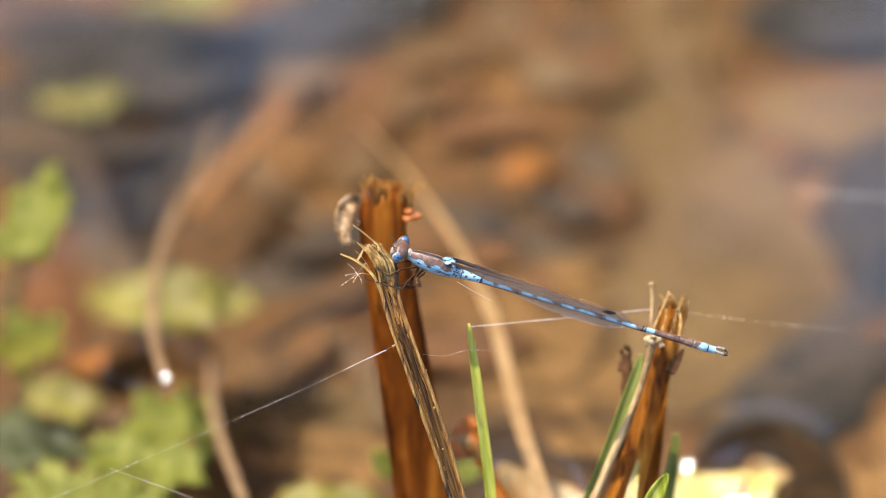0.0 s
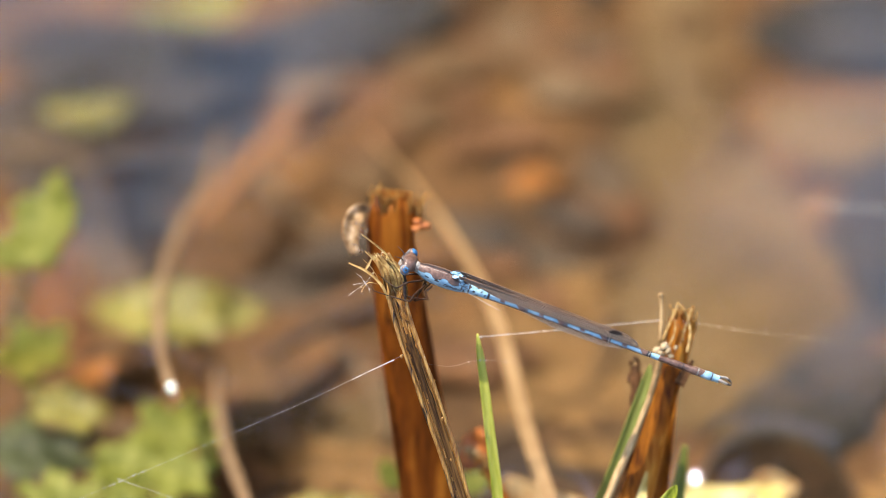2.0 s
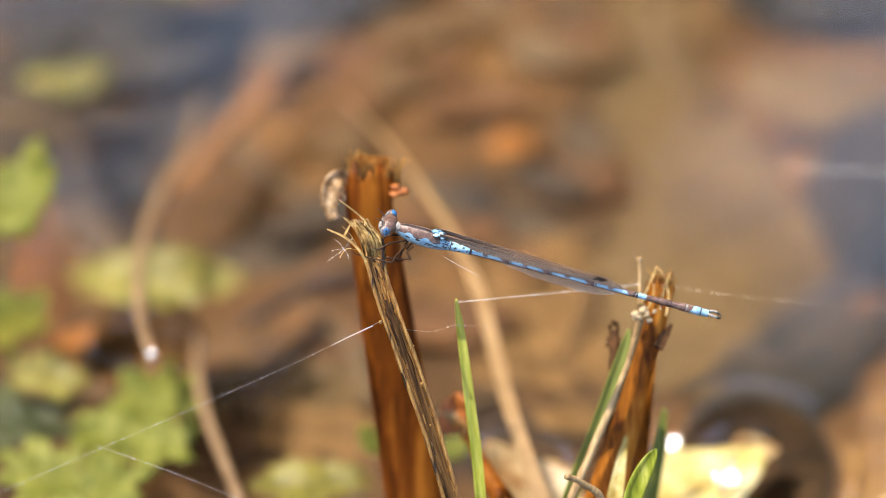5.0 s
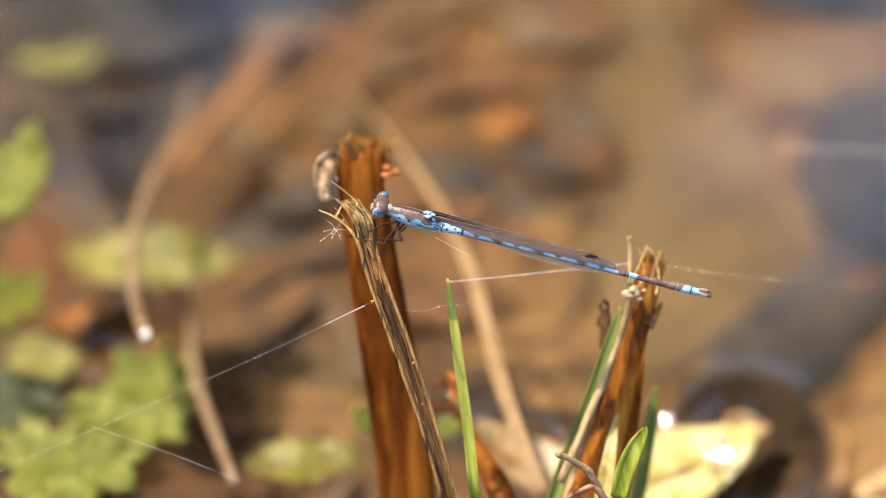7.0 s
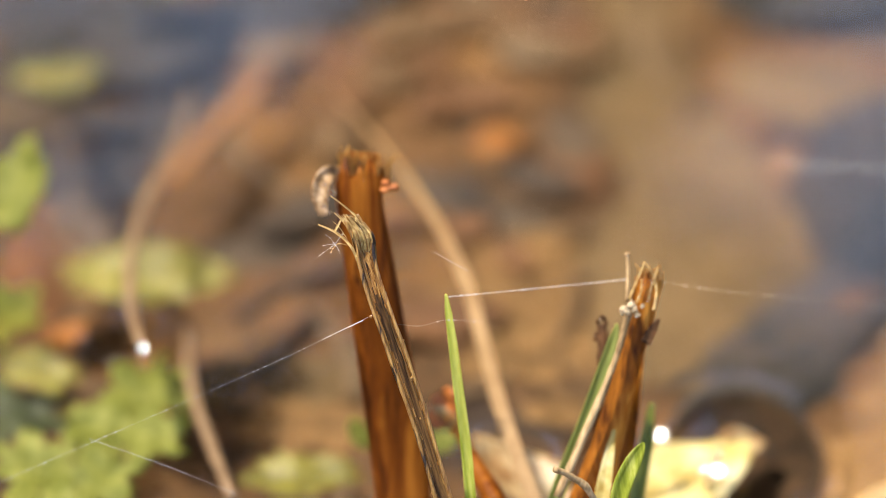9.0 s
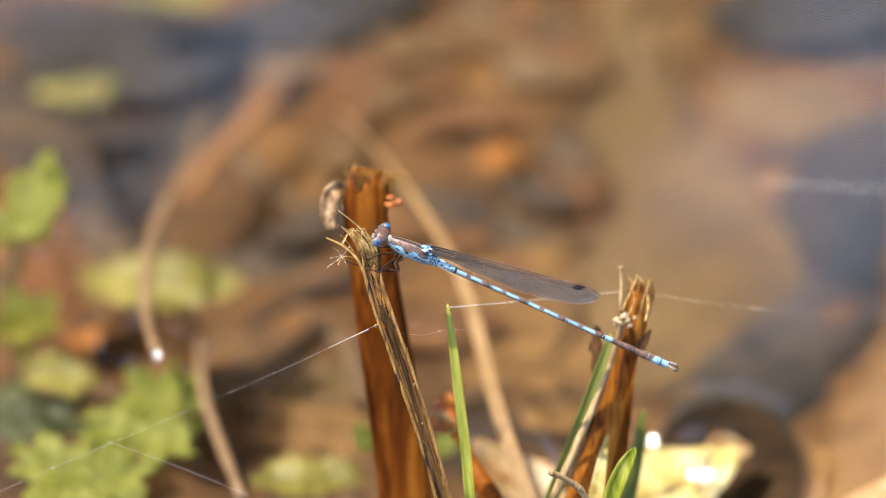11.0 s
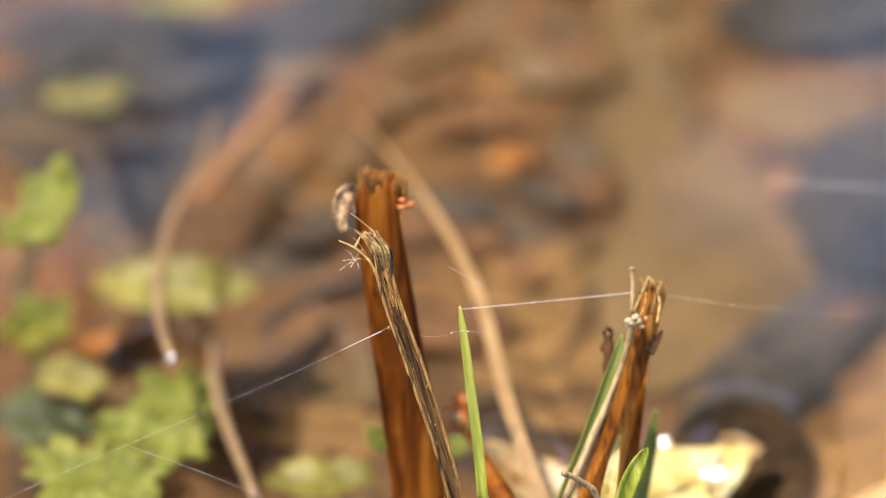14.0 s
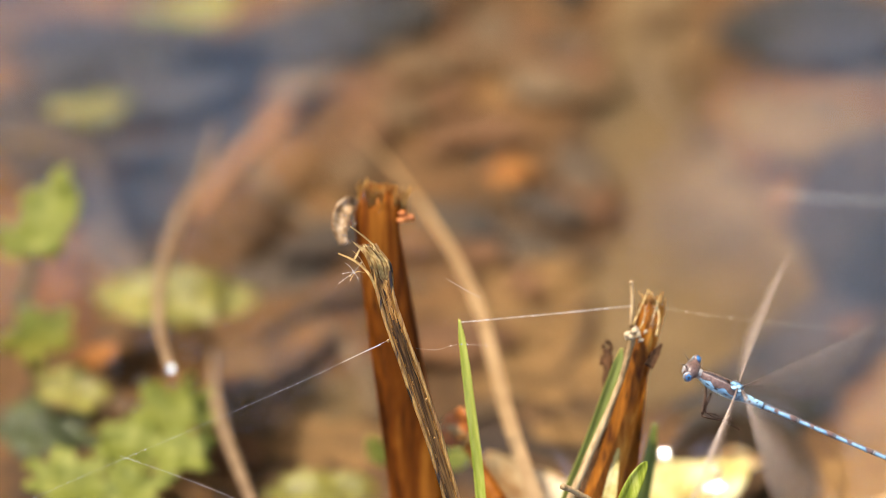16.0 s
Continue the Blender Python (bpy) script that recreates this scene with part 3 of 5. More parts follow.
# grey here stands for sky reflected behind the stalk
sandbank([(-0.00500, 0.08676, -0.02600), (0.00141, 0.08357, -0.02600), (0.00778, 0.07935, -0.02600), (0.01413, 0.07830, -0.02600)], [0.0033, 0.0067, 0.0073, 0.0040], "grey bed patch toned for the sky haze behind the stalk", 18.0, M_MUD_HAZE, 0.6)
sandbank([(0.00152, 0.12436, -0.02600), (0.00949, 0.12092, -0.02600), (0.01672, 0.11637, -0.02600)], [0.0073, 0.0113, 0.0086], "slate silt at the far edge of the litter", 19.0, M_MUD_HAZE, 0.6)
sandbank([(-0.04819, 0.07728, -0.02600), (-0.04599, 0.07106, -0.02600), (-0.04431, 0.06188, -0.02600), (-0.04442, 0.05090, -0.02600)], [0.0053, 0.0086, 0.0093, 0.0073], "rusty silt between the weeds", 21.0, M_RUST, 1.4)
sandbank([(-0.04146, 0.08359, -0.02600), (-0.03734, 0.07624, -0.02600), (-0.03518, 0.06901, -0.02600)], [0.0067, 0.0100, 0.0073], "brown silt below the leaning stick", 27.0, M_MUD_HAZE, 1.3)
# dark reflection at the far left, laid on the bed as a slate patch
sandbank([(-0.05497, 0.10854, -0.02600), (-0.04734, 0.09971, -0.02600), (-0.04044, 0.08997, -0.02600), (-0.03495, 0.08042, -0.02600)], [0.0130, 0.0190, 0.0180, 0.0090], "dark slate bed patch for the dark reflection beyond the weeds", 22.0, M_SLATE_SILT, 1.2)
sunken_leaf((0.04573, 0.12157, -0.02600), 0.026, 0.016, 10, M_SLATE, "dark sunken leaf beside pale sand", 6.4)
sunken_leaf((-0.01560, 0.12040, -0.02600), 0.032, 0.014, 25, M_SLATE, "dark sunken leaf on brown silt", 2.4)
sunken_leaf((-0.03685, 0.11093, -0.02600), 0.030, 0.018, 15, M_SLATE, "dark sunken leaf among weeds", 3.4)
sunken_leaf((-0.00443, 0.11447, -0.02600), 0.010, 0.007, 30, M_OCHRE, "ochre sunken leaf on the bed", 1.2)
sunken_leaf((-0.01180, 0.09255, -0.02600), 0.009, 0.006, 70, M_OCHRE, "tan sunken leaf behind a stalk", 1.9)
sunken_leaf((-0.01756, 0.11270, -0.02600), 0.014, 0.008, 60, M_TAN, "narrow tan sunken leaf", 3.3)
sunken_leaf((0.00451, 0.09995, -0.02600), 0.011, 0.006, -10, M_RUSSET, "russet sunken leaf under an orange pebble", 4.1)
pebble((0.00764, 0.09101, -0.02200), 0.0032, (1.0, 0.95, 0.9), M_ORANGE, "bright orange rounded pebble", 1.0)
pebble((0.01179, 0.10978, -0.02600), 0.0042, (1.2, 0.9, 0.6), M_TAN, "tan rounded pebble on the silt", 2.0)
pebble((-0.00576, 0.10513, -0.02600), 0.0035, (1.4, 1.0, 0.6), M_OCHRE, "ochre pebble on the silt", 3.0)
pebble((0.00111, 0.11447, -0.02600), 0.0030, (1.0, 1.0, 0.6), M_RUSSET, "russet pebble on the silt", 4.0)

# the left dimple's shadow, put in as a dark disc below the surface
bm = bmesh.new()
leaf(bm, (-0.03221, 0.04186, -0.00500), (1, 0.0, 0), (0, 0, 1), 0.0128, 0.0170, 0, 0.0, 0.02, 0.0004, 3.0, 0, 0.0)
lone("sunken_leaf", bm, M_DISC_SHADE, (-0.03221, 0.04186, -0.00500), "dark brown disc for the dimple shadow below a bent stem", "leaf", "sunken leaves")
bm = bmesh.new()
leaf(bm, (-0.04068, 0.04453, -0.00900), (0.5, 0.8, 0.1), (0, -0.2, 1), 0.0085, 0.0034, 0, 0.2, 0.06, 0.0004, 5.0)
lone("sunken_leaf", bm, M_ORANGE, (-0.04068, 0.04453, -0.00900), "orange-brown leaf sunk among the weeds", "leaf", "sunken leaves")
sunken_leaf((-0.00990, 0.10745, -0.02600), 0.012, 0.009, 110, M_RUSSET, "curled russet sunken leaf", 11.2)
sunken_leaf((0.01492, 0.11212, -0.02600), 0.010, 0.008, 20, M_RUSSET, "small russet sunken leaf", 12.2)
sunken_leaf((0.00666, 0.11683, -0.02600), 0.012, 0.007, 160, M_OCHRE, "small ochre sunken leaf", 13.2)
sunken_leaf((0.01184, 0.08471, -0.02600), 0.010, 0.006, 150, M_UMBER, "small umber sunken leaf", 14.2)
sunken_leaf((-0.01432, 0.07918, -0.02600), 0.016, 0.006, 35, M_UMBER, "narrow umber sunken leaf", 15.2)
sunken_leaf((-0.00157, 0.05766, -0.02600), 0.020, 0.007, 10, M_RUSSET, "narrow russet sunken leaf", 16.2)
for k in range(26):
    g = random.Random(300 + k)
    u, v = g.uniform(-0.5, 0.5), g.uniform(-0.5, 0.5)
    spot = Vector((0.002 + 0.034 * u, 0.105 + 0.075 * v, 0))
    sunken_leaf(spot, g.uniform(0.005, 0.010), g.uniform(0.003, 0.006), g.uniform(0, 180), g.choice((M_OCHRE, M_RUSSET, M_TAN, M_UMBER, M_SLATE, M_RUSSET)), "small brown leaf fragment sunk on the silt", g.uniform(0, 30))
# scattered litter, many small pieces
rng = random.Random(7)
LITTER_MESH = []
for k, m in enumerate([M_OCHRE, M_UMBER, M_RUSSET, M_TAN, M_UMBER, M_OCHRE]):
    bm = bmesh.new()
    if k < 3:
        ball(bm, (0, 0, 0), 0.0022, 2, (1.2, 0.8, 0.5), 0.5, k)
    else:
        tube(bm, [(-0.006, 0, 0), (0, 0.001 * (k - 4), 0.0004), (0.006, 0, 0)], [0.0006, 0.0009, 0.0004], 8, 6, 0.3, k)
    LITTER_MESH.append(finish(bm, "litter", m))
for i in range(150):
    x, y = rng.uniform(-0.085, 0.085), rng.uniform(-0.06, 0.17)
    if 0.030 < x < 0.075 and rng.random() < 0.7:
        continue
    k = rng.randrange(6)
    if 0.006 < x < 0.032 and 0.045 < y < 0.085:
        k = 5
    ob = new("pebble" if k < 3 else "sunken_twig", LITTER_MESH[k])
    s = rng.uniform(0.5, 1.6)
    ob.matrix_world = Matrix.Translation((x, y, bed_height(x, y) + 0.0012)) @ Matrix.Rotation(rng.uniform(0, 6.28), 4, "Z") @ Matrix.Scale(s, 4)
    tagged(ob, ("small brown pebble on the silt", "short brown twig sunk on the silt")[k >= 3], ("pebble", "twig")[k >= 3], ("small pebbles", "sunken twigs")[k >= 3])


# ---- sticks and stems in the water ----
def stick(name, pts, radii, material, label, category, rough=0.15, group="", n=30, flat=1.0):
    bm = bmesh.new()
    tube(bm, pts, radii, n, 10, rough, radii[0] * 1e4, flat)
    return lone(name, bm, material, pts[0], label, category, group)


stick("sunken_stick", [(-0.01900, 0.09780, -0.01500), (-0.02402, 0.08894, -0.01450), (-0.02886, 0.07909, -0.01450), (-0.03020, 0.07690, -0.01600)], [0.0010, 0.0013, 0.0012, 0.0008], M_CANE, "straight russet stick lying under water", "stick")
stick("sunken_stick", [(-0.04364, 0.09513, -0.01800), (-0.04043, 0.08272, -0.01800), (-0.03775, 0.07388, -0.01800)], [0.0009, 0.0010, 0.0007], M_UMBER, "thin dark stick lying under water", "stick")
stick("sunken_stick", [(-0.02173, 0.05456, -0.01800), (-0.01207, 0.06306, -0.01800), (-0.00158, 0.06521, -0.01800)], [0.0008, 0.0012, 0.0007], M_UMBER, "brown stick lying across the bed", "stick")
stick("pond_stem", [(-0.02745, 0.07900, 0.00397), (-0.02843, 0.06358, 0.00780), (-0.03066, 0.05437, 0.00889), (-0.03201, 0.04522, 0.01006), (-0.03242, 0.03588, 0.01098), (-0.03172, 0.02689, 0.01237), (-0.03052, 0.02023, 0.01353)], [0.0002, 0.0005, 0.0006, 0.0006, 0.0006, 0.0006, 0.0005], M_STEM, "bent wet brown stem arching over the water film", "stem", 0.1, n=40)
stick("pond_stem", [(-0.02672, 0.04000, 0.00050), (-0.02655, 0.03500, 0.00135), (-0.02549, 0.02605, 0.00220), (-0.02332, 0.01629, 0.00320), (-0.02098, 0.00698, 0.00400)], [0.0002, 0.0004, 0.0006, 0.0006, 0.0006], M_STEM, "dull tan stem lying over the water film", "stem", 0.1)
bm = bmesh.new()
ball(bm, (-0.03056, 0.01967, 0.01345), 0.00065, 3)
lone("water_drop", bm, M_DROP, (-0.03050, 0.01994, 0.01331), "bright water drop on the tip of a stem", "drop")
bm = bmesh.new()
sweep(bm, [(-0.01122, 0.08068, 0.00227), (-0.00856, 0.06776, 0.00840), (-0.00453, 0.05375, 0.01312), (0.00006, 0.04012, 0.01501), (0.00318, 0.02980, 0.01465), (0.00484, 0.02150, 0.01363), (0.00629, 0.01326, 0.01270), (0.00808, 0.00603, 0.01145), (0.01041, -0.00167, 0.00958)],
      blade_section([0.0002, 0.0003, 0.0006, 0.0010, 0.0013, 0.0015, 0.0016, 0.0016, 0.0016], 0.00012, 0.25), 44)
lone("grass_blade", bm, M_STRAW, (0.01041, -0.00167, 0.00958), "pale tan withered grass blade arching over the water", "grass blade", "grass blades")


# ---- floating leaves ----
def floating_leaf(c, along, length, width, material, label, seed, curl=0.1, up=(0, 0, 1), lobes=0, pointed=1.0):
    bm = bmesh.new()
    leaf(bm, c, along, up, length, width, lobes, 0.2, curl, 0.0004, seed, 0, pointed)
    ob = thing("floating_leaf", c, label, "leaf")
    part("blade", bm, material, ob)
    d, u = Vector(along).normalized(), Vector(up).normalized()
    bm = bmesh.new()
    tube(bm, [Vector(c) + d * length * f + u * 0.0004 for f in (-0.48, -0.2, 0.1, 0.42)], [length * 0.016, length * 0.014, length * 0.006], 14, 6)
    part("midrib", bm, material, ob)
    return ob


floating_leaf((0.02535, 0.01233, 0.00180), (0.80, 0.55, 0.04), 0.0185, 0.0100, M_PALE, "pale yellow leaf floating in a water dimple", 0.7, 0.10, (-0.1, -0.35, 1), 0, 1.8)
floating_leaf((0.00839, 0.01209, 0.00200), (-0.5, 0.35, 0.25), 0.0130, 0.0080, M_PEACH, "peach and cream leaf curled at the water's edge", 2.7, 0.2, (0.2, -0.3, 1))
floating_leaf((0.04972, 0.01113, 0.00000), (0.9, 0.3, 0.0), 0.014, 0.008, M_PEACH, "tan leaf floating beside the dimple", 3.1, 0.05)


floating_leaf((0.03198, 0.01870, 0.00160), (0.9, 0.45, -0.1), 0.0052, 0.0040, M_PEACH, "curled brown tip of a dead leaf", 5.5, 0.2, (-0.1, -0.35, 1))


def glint_lens(c, r, h, tilt, label="flat lens added for a sun glint on a leaf"):
    """A shallow lens of water added on a leaf or stem, tilted to throw a sun glint."""
    bm = bmesh.new()
    bmesh.ops.create_uvsphere(bm, u_segments=32, v_segments=16, radius=1.0)
    bmesh.ops.scale(bm, vec=(r, r, h), verts=bm.verts)
    turn = Vector(tilt).normalized().to_track_quat("Z", "Y").to_matrix()
    bmesh.ops.rotate(bm, matrix=turn, verts=bm.verts)
    bmesh.ops.translate(bm, verts=bm.verts, vec=c)
    lone("water_drop", bm, M_DROP, c, label, "drop", "water drops")


# halfway between sun and camera, so that each added lens glints
GLINT_TILT = (-0.21, -0.39, 0.9)
glint_lens((0.02379, 0.01780, 0.00350), 0.0008, 0.00004, GLINT_TILT)
glint_lens((0.02823, 0.01138, 0.00400), 0.0007, 0.00004, (-0.20, -0.40, 0.9))
glint_lens((0.02959, 0.01158, 0.00400), 0.0008, 0.00004, (-0.22, -0.38, 0.9))
glint_lens((-0.03044, 0.01891, 0.01443), 0.0006, 0.00004, GLINT_TILT)

stick("wet_twig", [(0.02799, 0.00891, 0.00340), (0.02882, 0.01207, 0.00360), (0.02958, 0.01630, 0.00320)], [0.00022, 0.00026, 0.00018], M_BARK, "thin black twig at the pale leaf's edge", "twig", 0.4)
for px in ((0.02927, 0.01503, 0.00390), (0.02949, 0.01405, 0.00390), (0.02738, 0.01177, 0.00400), (0.02862, 0.00994, 0.00390)):
    glint_lens(px, 0.00035, 0.00003, GLINT_TILT)
# the dimple's round shadow under the pale leaf, built as a near-black cup
bm = bmesh.new()
cup = Vector((0.03225, 0.01898, -0.00150))
ringlets = []
for i in range(13):
    f = i / 12
    ringlets.append([bm.verts.new(cup + Vector((7.9 * MM * f * math.cos(a) * (1 + 0.03 * math.sin(3 * a)), 12.2 * MM * f * math.sin(a), (2.2 * f * f - 3.2) * MM))) for a in [2 * math.pi * j / 60 for j in range(60)]])
for i in range(12):
    for j in range(60):
        k = (j + 1) % 60
        if i == 0:
            if j == 0:
                bmesh.ops.remove_doubles(bm, verts=ringlets[0], dist=1e-7)
                bm.verts.ensure_lookup_table()
                core = min(bm.verts, key=lambda v: (v.co - cup - Vector((0, 0, -3.2 * MM))).length)
            bm.faces.new((core, ringlets[1][j], ringlets[1][k]))
        else:
            bm.faces.new((ringlets[i][j], ringlets[i + 1][j], ringlets[i + 1][k], ringlets[i][k]))
shade_cup = thing("dimple_shade", cup, "round dark brown cup for the dimple shadow under a pale leaf", "leaf")
part("blade", bm, M_DIMPLE_SHADE, shade_cup)
# the shadow's dark outline, drawn as a tube
bm = bmesh.new()
rim = [cup + Vector((7.9 * MM * math.cos(a) * (1 + 0.03 * math.sin(3 * a)), 12.2 * MM * math.sin(a), -1.0 * MM)) for a in [2 * math.pi * j / 40 for j in range(41)]]
tube(bm, rim, [0.00022, 0.00034, 0.00022], 90, 7, 0.2)
part("rim", bm, M_SLATE, shade_cup, "dark outline of the dimple shadow")

# ---- waterweed ----
weed = thing("waterweed", (-0.04570, 0.03255, 0.00000), "yellow-green waterweed with deeply lobed leaves", "water plant")


def weed_leaf(c, along, up, length, width, material, seed, lobes=5, teeth=0, depth=0.35):
    bm = bmesh.new()
    leaf(bm, c, along, up, length, width, lobes, depth, 0.05, 0.0003, seed, teeth)
    part("leaf", bm, material, weed)


weed_leaf((-0.04482, 0.04396, 0.01664), (0.25, 0.80, 0.45), (-0.2, -0.45, 0.85), 0.0132, 0.0080, M_WEED, 0.3, 5, 19, 0.16)
weed_leaf((-0.04656, 0.04340, -0.00042), (0.8, 0.4, 0.3), (0, -0.6, 0.8), 0.0105, 0.0085, M_WEED, 1.3, 5, 17, 0.3)
weed_leaf((-0.05022, 0.05793, 0.00224), (-0.5, 0.5, 0.3), (0, -0.6, 0.8), 0.0060, 0.0040, M_WEED, 6.3, 3, 9, 0.2)
weed_leaf((-0.03120, 0.05251, -0.00300), (1.0, 0.02, 0.0), (0, -0.2, 1), 0.0195, 0.0105, M_OLIVE, 2.9, 0, 17, 0.0)

weed_leaf((-0.03081, 0.02804, 0.00100), (0.5, 0.8, 0.05), (0, -0.15, 1), 0.0150, 0.0105, M_WEED, 3.1, 7, 23, 0.34)
weed_leaf((-0.03484, 0.02158, 0.00160), (-0.9, 0.35, 0.05), (0.1, -0.2, 1), 0.0105, 0.0100, M_WEED, 4.4, 5, 19, 0.34)
weed_leaf((-0.02973, 0.01942, 0.00220), (0.9, -0.5, 0.05), (-0.1, -0.2, 1), 0.0095, 0.0090, M_WEED, 4.9, 5, 17, 0.34)
weed_leaf((-0.04168, 0.01576, 0.00100), (-0.8, 0.4, 0.03), (0, -0.15, 1), 0.0130, 0.0100, M_WEED, 5.3, 7, 21, 0.34)
weed_leaf((-0.03538, 0.01291, 0.00180), (0.8, 0.3, 0.05), (0, -0.2, 1), 0.0120, 0.0100, M_WEED, 6.7, 5, 21, 0.34)
weed_leaf((-0.03978, 0.00712, 0.00240), (0.2, -0.9, 0.0), (0, -0.2, 1), 0.0120, 0.0110, M_WEED, 7.7, 5, 19, 0.34)
weed_leaf((-0.04264, 0.03495, -0.00200), (-0.8, 0.5, 0.0), (0, -0.2, 1), 0.0110, 0.0075, M_OLIVE, 5.8, 5, 15, 0.2)
# the green-black shade behind the weeds, put in as a dark leaf
weed_leaf((-0.04571, 0.03031, -0.00600), (-0.8, 0.1, 0.0), (0, 0, 1), 0.0150, 0.0110, M_WEED_SHADE_STEM, 7.1, 5, 0, 0.3)
weed_leaf((-0.04289, 0.09567, -0.01200), (0.8, 0.1, 0.1), (0, -0.2, 1), 0.0110, 0.0060, M_OLIVE, 8.2, 3, 0, 0.3)
weed_leaf((-0.03135, 0.11679, -0.01200), (0.9, 0.2, 0.1), (0, -0.2, 1), 0.0150, 0.0070, M_OLIVE, 8.8, 3, 0, 0.3)
weed_leaf((-0.00800, 0.01866, 0.00329), (-0.3, 0.3, 0.5), (0, -0.6, 0.8), 0.0036, 0.0022, M_WEED, 9.1, 0, 0)
weed_leaf((0.00081, 0.01810, 0.00255), (0.6, 0.1, 0.2), (0, -0.6, 0.8), 0.0034, 0.0024, M_WEED, 9.5, 0, 0)
weed_leaf((-0.01395, 0.01826, -0.00400), (1, 0.1, 0), (0, 0, 1), 0.0140, 0.0080, M_OLIVE, 9.9, 5, 17, 0.15)
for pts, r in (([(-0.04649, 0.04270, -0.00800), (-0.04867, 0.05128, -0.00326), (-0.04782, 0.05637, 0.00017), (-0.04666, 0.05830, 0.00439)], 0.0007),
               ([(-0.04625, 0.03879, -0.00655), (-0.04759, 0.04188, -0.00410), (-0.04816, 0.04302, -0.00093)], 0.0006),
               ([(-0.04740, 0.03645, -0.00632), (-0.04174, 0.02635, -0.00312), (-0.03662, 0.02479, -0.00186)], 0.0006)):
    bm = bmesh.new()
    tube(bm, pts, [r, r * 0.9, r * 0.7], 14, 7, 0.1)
    part("stem", bm, M_WEED_SHADE_STEM, weed)


# ---- the reed bed in front ----
def frayed(bm, c, up, spread, count, length, r, seed, side=(1, 0, 0)):
    """Torn fibres that stand up from a broken end."""
    g = random.Random(seed)
    up, side = Vector(up).normalized(), Vector(side)
    back = up.cross(side).normalized()
    for i in range(count):
        a = Vector(c) + side * g.uniform(-spread, spread) + back * g.uniform(-spread, spread) * 0.5
        l = length * g.uniform(0.35, 1.2)
        lean = side * g.uniform(-0.5, 0.5) + back * g.uniform(-0.3, 0.3)
        tube(bm, [a - up * length * 0.4, a + up * l * 0.5 + lean * l * 0.15, a + up * l + lean * l * g.uniform(0.2, 0.9)],
             [r, r * 0.8, r * 0.35], 8, 5, 0.2, i)


# broken red-brown stalk
stalk = thing("reed_stalk", (-0.00296, -0.00288, 0.00795), "broken red-brown reed stalk with a frayed top", "reed")


def stalk_section(u):
    w = lerp_list([0.0027, 0.0028, 0.0027, 0.0025, 0.0023, 0.0024], u)
    res = []
    for j in range(28):
        a = 2 * math.pi * j / 28
        k = 1 + 0.025 * math.cos(9 * a) + 0.10 * noise.noise(Vector((math.cos(a) * 2, math.sin(a) * 2, u * 2.5)))
        k *= 1 - 0.25 * max(0, math.cos(a - 1.5)) ** 6
        res.append((w * k * math.cos(a), w * 0.7 * k * math.sin(a)))
    return res


bm = bmesh.new()
rings = sweep(bm, [(-0.00296, -0.00324, 0.00747), (-0.00374, 0.00063, 0.01426), (-0.00523, 0.00519, 0.02363), (-0.00677, 0.00967, 0.03291), (-0.00772, 0.01230, 0.03806), (-0.00772, 0.01403, 0.04035)], stalk_section, 46)
for k, v in enumerate(rings[-1]):
    v.co += Vector((0, 0.4, 1)) * (0.0036 * noise.noise(Vector((k * 0.55, 3, 1))) + 0.0005 * (k % 3))
part("stalk", bm, M_STALK, stalk)
for c, n, l, s in (((-0.00898, 0.01410, 0.04045), 16, 0.0030, 1), ((-0.00772, 0.01417, 0.04054), 14, 0.0024, 2), ((-0.00539, 0.01381, 0.04006), 9, 0.0030, 3), ((-0.00646, 0.01381, 0.04006), 9, 0.0016, 4)):
    bm = bmesh.new()
    frayed(bm, c, (0.05, 0.1, 1), 0.0009, n * 3, l * 0.9, 0.00009, s)
    part("frayed_tuft", bm, M_TUFT, stalk)
bm = bmesh.new()
sweep(bm, [(-0.01134, 0.00998, 0.03830), (-0.01170, 0.01106, 0.03973), (-0.01146, 0.01206, 0.04107), (-0.01064, 0.01337, 0.04114), (-0.00969, 0.01363, 0.04065)], blade_section([0.0008, 0.0017, 0.0018, 0.0016, 0.0011], 0.0002, 0.7, 3), 20)
part("curled_flap", bm, M_FLAP, stalk, "curled greyish tan flap of peeling skin")
bm = bmesh.new()
for c, r in (((-0.01036, 0.00974, 0.04131), 0.00036), ((-0.01113, 0.01024, 0.04198), 0.00022), ((-0.01131, 0.00895, 0.04027), 0.00026), ((-0.01071, 0.00860, 0.03979), 0.00020), ((-0.01089, 0.00938, 0.04084), 0.00016)):
    ball(bm, c, r, 3)
part("water_drop", bm, M_DROP, stalk)
bm = bmesh.new()
for k, c in enumerate(((-0.00502, 0.01279, 0.04037), (-0.00454, 0.01247, 0.03994), (-0.00520, 0.01236, 0.03980), (-0.00418, 0.01254, 0.04004))):
    ball(bm, c, 0.00040, 2, (1.2, 1, 0.6), 0.9, k)
part("bud_scale", bm, M_EMBER, stalk, "orange bud scales")

# split dry reed, in focus
reed = thing("dry_reed", (0.00183, -0.01636, 0.01830), "split straw-coloured dry reed with a torn tip", "reed")
REED = [(0.00183, -0.01636, 0.01830), (0.00018, -0.01377, 0.02340), (-0.00088, -0.01204, 0.02653), (-0.00212, -0.00999, 0.03008), (-0.00364, -0.00780, 0.03382), (-0.00481, -0.00622, 0.03675), (-0.00599, -0.00424, 0.03938), (-0.00687, -0.00226, 0.04200), (-0.00722, -0.00109, 0.04355), (-0.00844, -0.00007, 0.04557)]


